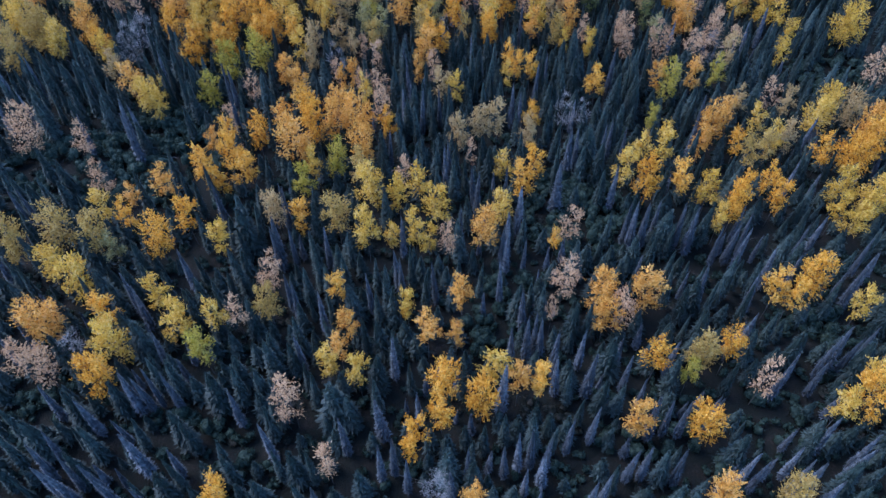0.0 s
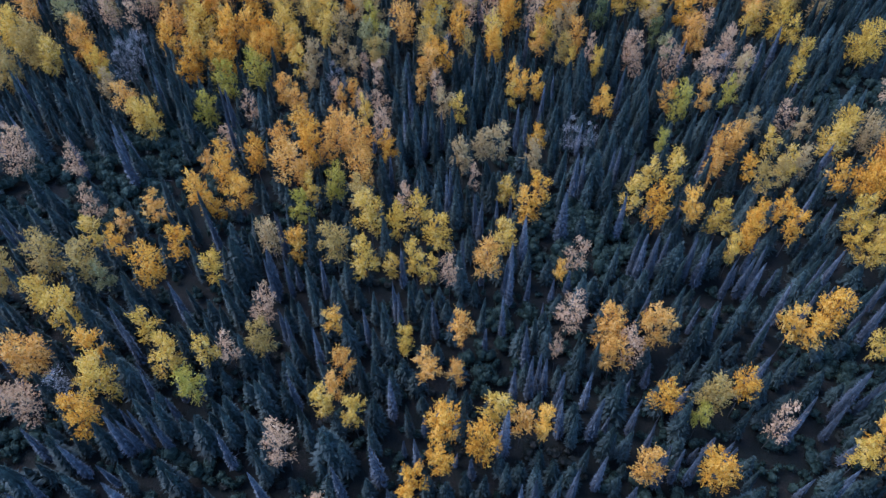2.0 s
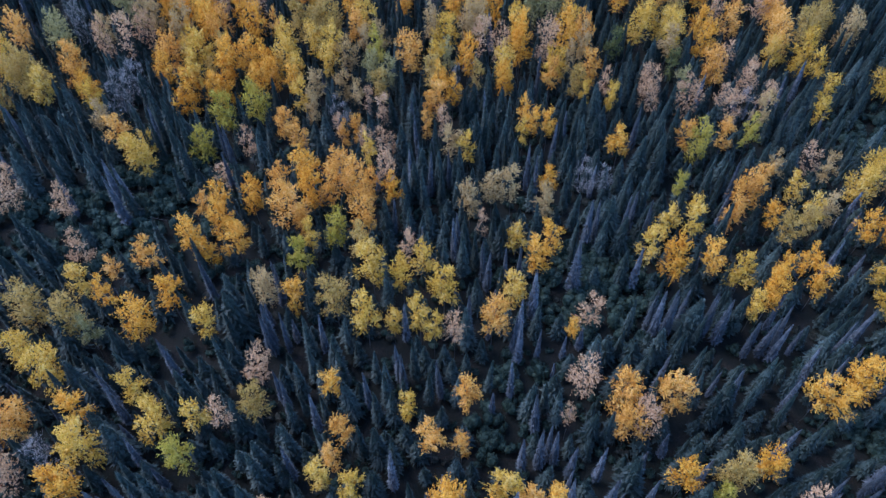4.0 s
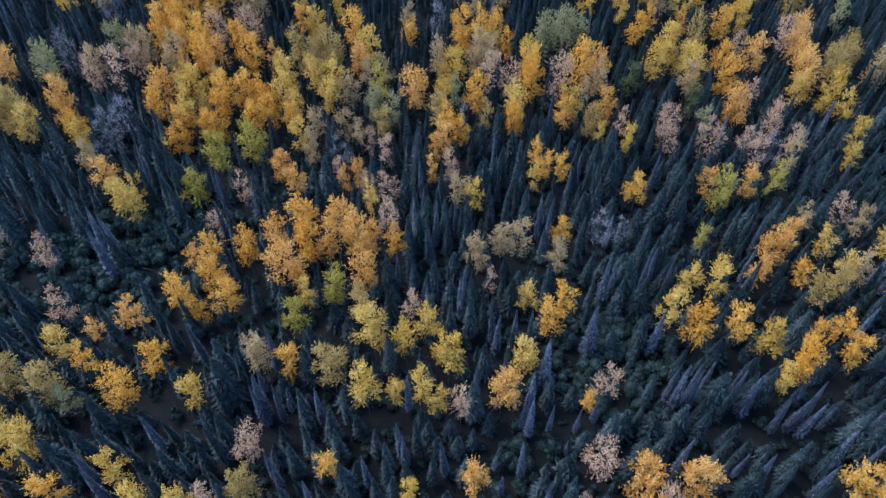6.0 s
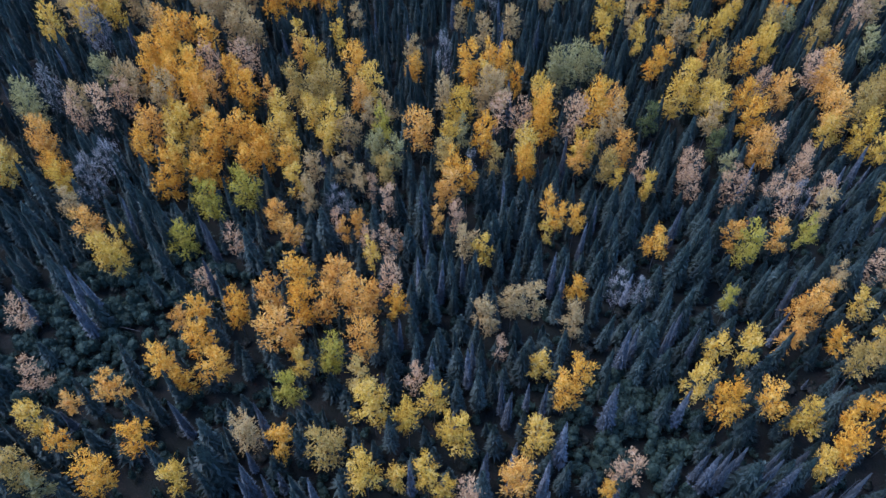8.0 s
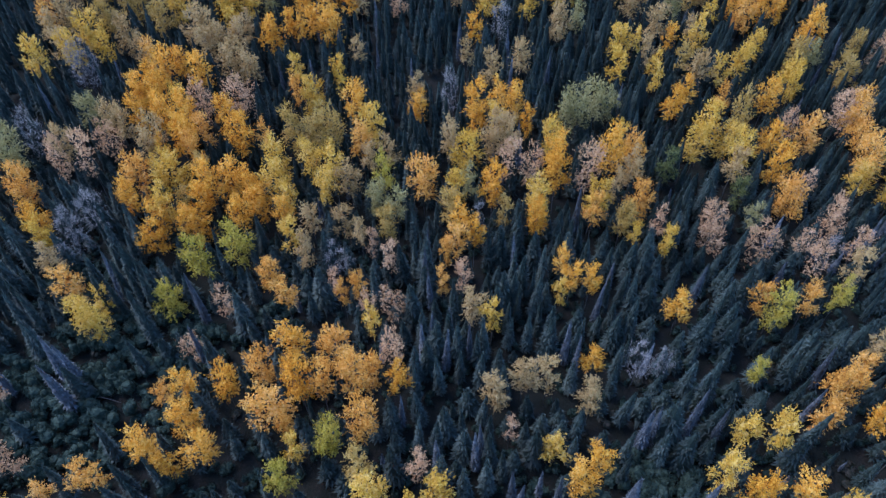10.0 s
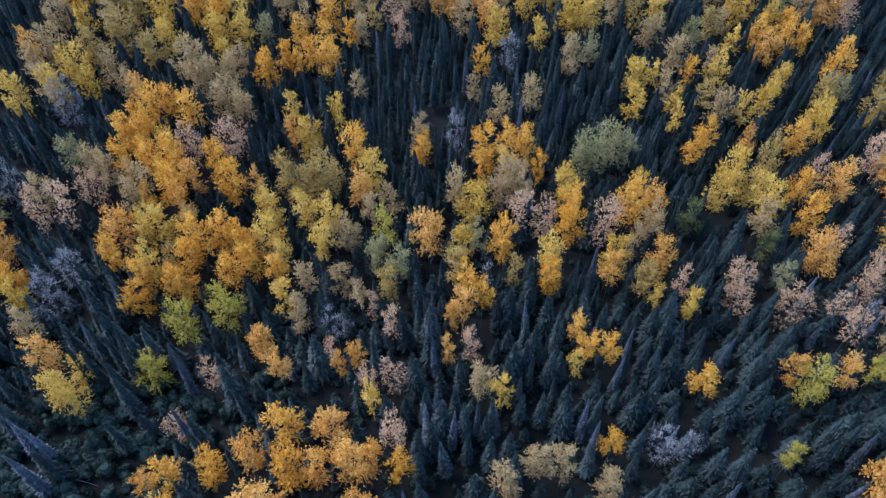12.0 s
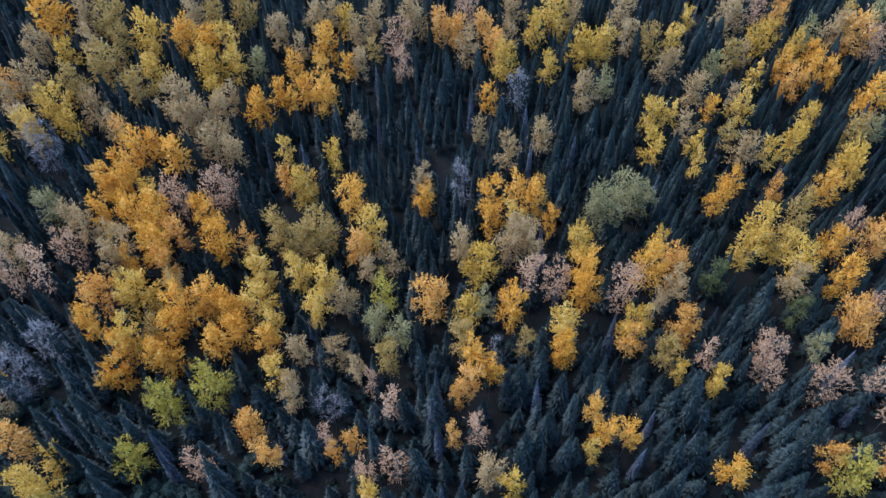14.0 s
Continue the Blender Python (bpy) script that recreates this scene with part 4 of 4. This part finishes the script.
spruces("dark",
        (-2.3, 87.8, 7.4, 1.45), (-32.9, 87.9, 7.8, 1.14), (25.7, 88, 7.9, 1.05), (-34.3, 88.1, 7.9, 1.08), (32, 88.4, 8.2, 1.03), (8.5, 88.7, 8.4,
        1.54), (-35.6, 89.4, 8.8, 0.95), (-54.1, 89.5, 8.1, 1.01), (15.7, 90.4, 7.3, 1.06), (-4.9, 90.5, 8.1, 1.47), (-2.2, 90.7, 8.4, 1.01), (-6.6,
        90.8, 7.3, 1.09), (23.1, 90.9, 7.8, 1.04), (18.9, 91.3, 7.1, 0.96), (61, 91.3, 7.7, 0.93), (16.5, 91.7, 7.6, 0.97), (21.7, 91.9, 7.1, 1.11),
        (10.5, 92.5, 7.9, 1.39), (5.1, 93, 6.8, 1.12), (13.3, 93, 7.7, 1.11), (-14.1, 93, 7.3, 1.09), (6.2, 93.4, 7.9, 1.58), (63.6, 94.1, 7.8, 1.08),
        (-21.9, 94.6, 8.2, 0.92))
spruces("dark",
        (-37.5, 96.6, 7.8, 1.14), (28.6, 98.8, 7.5, 0.97), (27.9, 99.6, 7.2, 1.13), (30, 100.6, 7.6, 1.09), (32.4, 101.1, 8.2, 0.97), (30.3, 102.9,
        7.2, 1.01), (34.4, 104.4, 7.7, 1.02), (-2.2, 106.8, 7.3, 0.99), (-3.7, 107, 7.4, 1.05), (28.9, 109.2, 7.7, 1.06), (-1.2, 110.1, 8.2, 1.01),
        (28.3, 110.6, 7.7, 0.95), (23.8, 111.6, 7.5, 1.12), (-4, 111.8, 7.7, 0.97), (-0.3, 112.1, 7.1, 0.99), (-4.3, 113.7, 8.6, 1.07), (44.7, 114.8,
        7, 0.97), (-15, 114.9, 8.2, 1.09), (1.7, 115.1, 7.7, 1.1), (25.7, 115.1, 7.5, 0.97), (-8.1, 115.4, 7.6, 1.05), (0.2, 115.8, 7.9, 1.1), (-5.6,
        115.9, 7.2, 1.03), (47.2, 116.2, 7, 1.08))
spruces("dark",
        (-9, 117.7, 7.2, 1.07), (25.5, 118.4, 8.6, 1.02), (35.5, 118.6, 8.4, 1.05), (27, 119.4, 7.8, 0.97), (35.2, 120.3, 7.9, 1.03), (-2.7, 120.8,
        7.1, 1.12), (-7.9, 123.3, 7.4, 0.99), (-16.5, 123.7, 7.8, 1.02), (0.5, 123.8, 8.4, 1.01), (-6.2, 124.1, 7.4, 1.15), (-13, 124.8, 7.3, 0.96),
        (1.3, 124.8, 8.4, 0.92), (-48.1, 125, 7.7, 1.06), (-10.2, 125.3, 7.4, 1.08), (-11.6, 125.6, 7.1, 1.11), (16.5, 125.6, 7, 1.07), (-3.8, 126.3,
        8, 1.04), (17.7, 126.7, 7.3, 1.06), (-7.1, 126.9, 7, 0.96), (20.8, 128.7, 7.5, 1.08), (-39.2, 129.6, 7.5, 1.14), (-17.8, 130.1, 7.3, 0.98),
        (-5, 130.4, 7.6, 1.11), (10.1, 130.5, 7.7, 0.96))
spruces("dark",
        (5.7, 130.6, 7.2, 0.99), (23.4, 130.8, 7.1, 1.07), (13.4, 131, 7.4, 0.98), (18.7, 131.8, 7.7, 1.02), (-1, 132.4, 6.9, 1.15), (6.5, 133.4, 8.1,
        1.03), (-6.1, 135.3, 7.4, 1.12), (21.6, 135.6, 6.9, 1.11), (-10.1, 135.9, 7.6, 0.91), (23.3, 137.2, 7.1, 0.95), (-1.7, 137.9, 7.3, 1.11),
        (12.1, 138, 8.3, 0.96), (26.6, 138.7, 7.4, 1.13), (25.8, 140.5, 7.4, 0.96), (58.4, 141.3, 8.1, 0.97), (1, 142.2, 7.4, 1.14), (-3.6, 142.8, 6.8,
        1.11), (34.7, 143.7, 7.6, 1.03), (-2.1, 144.4, 8, 1.05), (44.9, 144.5, 7.5, 1.11), (36.8, 147.5, 7.3, 1.05), (46, 152.1, 7.1, 1.09))


class Spacing:
    """Keeps planted things apart, by cells of three metres."""

    def __init__(self):
        self.cells = {}

    def add(self, x, y, r):
        self.cells.setdefault((int(x // 3), int(y // 3)), []).append((x, y, r))

    def free(self, x, y, r):
        cx, cy = int(x // 3), int(y // 3)
        for i in (cx - 1, cx, cx + 1):
            for j in (cy - 1, cy, cy + 1):
                for px, py, pr in self.cells.get((i, j), ()):
                    if math.hypot(px - x, py - y) < r + pr:
                        return False
        return True


BROADLEAVES = np.array([(x, y) for x, y, r in PLANTED if r != 1.4])
spacing = Spacing()
for x, y, r in PLANTED:
    spacing.add(x, y, 0.45 * r)

# glades, where low shrubs stand in place of trees: east, north, radius, how thickly the shrubs grow
GLADES = [
    (-34.6, 72.9, 7.6, 1.5),
    (17.3, 62.8, 6.1, 1.5),
    (23.6, 64.7, 4.6, 1.5),
    (20.7, 60.3, 6.0, 1.5),
    (17.4, 66.5, 3.5, 1.5),
    (23.5, 30.3, 3.8, 0.8),
    (29.1, 28.5, 3.0, 0.8),
    (34.9, 33.7, 4.0, 0.3),
    (-49.6, 74.0, 7.7, 1.5),
    (65.4, 89.4, 6.8, 1.2),
    (-43.2, 91.0, 4.5, 1.2),
    (-24.9, 32.8, 3.8, 0.4),
    (-20.2, 33.2, 3.4, 0.3),
    (-41.3, 36.6, 3.4, 1.0),
    (6.5, 44.7, 3.3, 1.4),
    (8.9, 52.1, 2.8, 1.2),
    (44.2, 45.0, 4.2, 1.5),
    (-41.5, 80.0, 5.0, 1.5),
    (-36.6, 81.2, 5.0, 1.5),
    (-31.0, 81.2, 4.6, 1.5),
    (-26.6, 82.0, 3.8, 1.5),
    (-19.4, 85.6, 2.4, 1.5),
    (-41.9, 68.3, 3.5, 1.2),
    (-25.8, 65.2, 2.4, 0.6),
]


def glade(x, y):
    return any(math.hypot((x - gx), (y - gy)) < r for gx, gy, r, _ in GLADES)


forest_rng = np.random.default_rng(5)
spots = []
for _ in range(33000):
    x, y = forest_rng.uniform(-90, 90), forest_rng.uniform(-12, 184)
    if abs(x) > 39 + 0.41 * min(y, 118) or forest_rng.uniform() > 1.0 + (y - 14) / 24:
        continue
    dense = 0.6 + 0.9 * noise.noise((x * 0.06, y * 0.06, 7.0))
    if forest_rng.uniform() > min(1, max(0.35, dense + 0.3)):
        continue
    if glade(x, y) and forest_rng.uniform() < 0.94:
        continue
    gap = 0.84 if y < 92 else 0.69
    if spacing.free(x, y, gap):
        spacing.add(x, y, gap - 0.1)
        age = forest_rng.uniform()
        height = forest_rng.uniform(6.0, 8.6) if age < (0.45 if y < 92 else 0.6) else forest_rng.uniform(4.0, 6.2) if age < 0.78 else forest_rng.uniform(2.2, 4.2)
        off = BROADLEAVES - (x, y)
        if np.any((np.abs(off[:, 0]) < 1.4) & (off[:, 1] > -0.5) & (off[:, 1] < 4.5)):
            height = min(height, 4.6)  # young growth under the open side of the aspens
        wan = (0.13 if y < 70 else 0.0) + 0.38 * noise.noise((x * 0.08, y * 0.08, 12.0))
        spots.append((x, y, height, forest_rng.uniform() < wan))


def mass_of_spruces(name, label, models, places, needles):
    blocks = []
    for x, y, height, wide, n, turn in places:
        tall, _, crown_mesh = models[n]
        pts = np.empty(len(crown_mesh.vertices) * 3)
        crown_mesh.vertices.foreach_get("co", pts)
        pts = pts.reshape(-1, 3) * (wide * height / tall, wide * height / tall, height / tall)
        c, s = math.cos(turn), math.sin(turn)
        lean = forest_rng.normal(size=2) * 0.03
        px = pts[:, 0] * c - pts[:, 1] * s + x + lean[0] * pts[:, 2]
        py = pts[:, 0] * s + pts[:, 1] * c + y + lean[1] * pts[:, 2]
        blocks.append(np.stack([px, py, pts[:, 2] + ground_height(x, y) - 0.1], 1))
    verts = np.concatenate(blocks)
    count = len(verts) // 3
    mesh = bpy.data.meshes.new(name)
    mesh.vertices.add(len(verts))
    mesh.vertices.foreach_set("co", verts.ravel())
    mesh.loops.add(len(verts))
    mesh.loops.foreach_set("vertex_index", np.arange(len(verts), dtype=np.int32))
    mesh.polygons.add(count)
    mesh.polygons.foreach_set("loop_start", np.arange(0, len(verts), 3, dtype=np.int32))
    mesh.update(calc_edges=True)
    mesh.materials.append(needles)
    return tagged(new(name, mesh), label, "trees", kind="stuff")


dark_places, pale_places = [], []
for x, y, height, pale in spots:
    row = (x, y, height, forest_rng.uniform(0.85, 1.25), spruce_model(forest_rng, height, pale), forest_rng.uniform(0, 6.28))
    (pale_places if pale else dark_places).append(row)
mass_of_spruces("spruce_forest", "dense dark green spruce forest on a flat valley floor", spruce_models, [row for row in dark_places if row[1] < 105], SPRUCE)
mass_of_spruces("far_spruce_forest", "dense dark spruce forest further up the valley", far_models, [row for row in dark_places if row[1] >= 105], SPRUCE)
mass_of_spruces("grey_spruce_forest", "scattered grey lichen-hung spruces among the dark ones", pale_models, pale_places, PALE)


# ---- undergrowth ----
def bush_core():
    """A rounded lump: rings of a dome, closed at the top."""
    verts = [(0.0, 0.0, 1.0)]
    for up, wide in ((0.8, 0.6), (0.4, 0.93), (-0.2, 1.0)):
        verts += [(wide * math.cos(a * math.pi / 3.5 + up), wide * math.sin(a * math.pi / 3.5 + up), up) for a in range(7)]
    faces = [(0, 1 + a, 1 + (a + 1) % 7) for a in range(7)]
    for ring in (0, 1):
        for a in range(7):
            p, q = 1 + ring * 7 + a, 1 + ring * 7 + (a + 1) % 7
            faces += [(p, p + 7, q + 7), (p, q + 7, q)]
    return np.array(verts), np.array(faces)


def undergrowth(name, label, material, places, leaves, leaf, seed, lumps, full=1.0):
    """Rounded leafy bushes, each of a few swelling heads thatched with leaves."""
    rng = np.random.default_rng(seed)
    dome, dome_faces = bush_core()
    blocks = []
    for x, y, radius, tall in places:
        base = np.array([x, y, ground_height(x, y)])
        heads = rng.uniform(-0.6, 0.6, (lumps, 3)) * np.array([radius, radius, 0]) + np.array([0, 0, 0.4 * tall])
        heads[0] = (0, 0, 0.5 * tall)
        swell = full * rng.uniform(0.36, 0.6, (lumps, 1)) * np.array([radius, radius, 0.75 * tall])
        for head, size in zip(heads, swell):
            lump = dome * size * 0.8 * (1 + rng.normal(size=(len(dome), 1)) * 0.09) + head + base
            blocks.append(lump[dome_faces].reshape(-1, 3))
        pick = rng.integers(0, lumps, leaves)
        way = unit(rng.normal(size=(leaves, 3)) + np.array([0, 0, 0.8]))
        origin = heads[pick] + way * swell[pick] * rng.uniform(0.78, 1.02, (leaves, 1)) + base
        along = unit(way * 0.55 + rng.normal(size=(leaves, 3)) * 0.6 + np.array([0, 0, 0.35]))
        across = unit(np.cross(along, way + rng.normal(size=(leaves, 3)) * 0.5))
        length = rng.uniform(0.7, 1.3, (leaves, 1)) * leaf
        blocks.append(blades_of(origin, along, across, length, length * 0.45))
    verts = np.concatenate(blocks)
    mesh = leaf_mesh(name, verts.tolist(), np.arange(len(verts)).reshape(-1, 3).tolist())
    mesh.materials.append(material)
    tagged(new(name, mesh), label, "undergrowth", kind="stuff")


shrubs, heath, glade_shrubs = [], [], []
for _ in range(10500):
    x, y = forest_rng.uniform(-90, 90), forest_rng.uniform(14, 180)
    if abs(x) > 39 + 0.41 * min(y, 118):
        continue
    lush = noise.noise((x * 0.1, y * 0.1, 2.0))
    if y > 98 and forest_rng.uniform() < 0.85 and not glade(x, y):
        continue
    if glade(x, y) and forest_rng.uniform() < 0.5 or lush + forest_rng.normal() * 0.2 > -0.3:
        shrubs.append((x, y, forest_rng.uniform(0.6, 1.1), forest_rng.uniform(0.6, 1.7)))
    else:
        heath.append((x, y, forest_rng.uniform(0.7, 1.4), forest_rng.uniform(0.3, 0.9)))
for gx, gy, r, thick in GLADES:
    for _ in range(int(r * r * thick)):
        turn, out = forest_rng.uniform(0, 6.28), r * math.sqrt(forest_rng.uniform())
        glade_shrubs.append((gx + out * math.cos(turn), gy + out * math.sin(turn), forest_rng.uniform(0.8, 1.4), forest_rng.uniform(1.1, 2.5)))
undergrowth("shrub_undergrowth", "low dark green leafy shrubs between the trees", SHRUB, shrubs, 30, 0.22, 2, 2)
undergrowth("glade_shrubs", "rounded dark green bushes filling the glades", SHRUB, glade_shrubs, 130, 0.17, 4, 2, 1.25)
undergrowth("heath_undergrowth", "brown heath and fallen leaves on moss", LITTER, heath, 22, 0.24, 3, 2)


# ---- fallen wood ----
def fallen_log(x, y, turn, length, thick):
    """A dead stem lying on the moss, with a few broken branch stubs."""
    rng = np.random.default_rng(int(abs(x * 10 + y)))
    levels = np.linspace(0, 1, 6)
    thing = tagged(new("fallen_log"), "pale weathered fallen log lying on the forest floor", "log", "fallen logs")
    thing.matrix_world = Matrix.Translation((x, y, ground_height(x, y) + 0.35)) @ pose(0, 0, 0, 0, rng.uniform(-5, 3), turn)
    stem = [(s * length, 0.08 * math.sin(3 * s + x), 0.0) for s in levels]
    verts, faces = tube(stem, [thick * (1 - 0.7 * s) for s in levels], 7)
    link_mesh("stem", verts, faces, DEAD_WOOD, thing)
    for k in range(5):
        s, side = rng.uniform(0.3, 0.95), rng.uniform(0, 6.28)
        reach = rng.uniform(0.3, 0.8)
        root = (s * length, 0.08 * math.sin(3 * s + x), 0)
        tip = (root[0] + 0.3 * reach, root[1] + reach * math.cos(side), abs(reach * math.sin(side)))
        verts, faces = tube([root, tip], [thick * 0.3, 0.01], 4)
        link_mesh("branch_stub", verts, faces, DEAD_WOOD, thing)


fallen_log(-38.6, 76.1, -18, 4.8, 0.06)
fallen_log(-21.0, 35.5, 20, 1.4, 0.06)
fallen_log(37.7, 54.9, 35, 4.6, 0.06)
fallen_log(-37.0, 45.2, -9, 2.5, 0.06)
fallen_log(-47.1, 94.4, -11, 4.9, 0.06)
fallen_log(-14.3, 89.5, -43, 2.6, 0.06)
fallen_log(-4.8, 28.7, -14, 2.9, 0.06)
fallen_log(-36.9, 96.5, -24, 4.1, 0.06)
fallen_log(6.3, 51.6, 14, 2.4, 0.06)
fallen_log(15.0, 98.2, -19, 3.1, 0.06)
fallen_log(23.7, 64.6, 29, 2.7, 0.06)
fallen_log(-13.0, 43.3, -25, 2.8, 0.06)
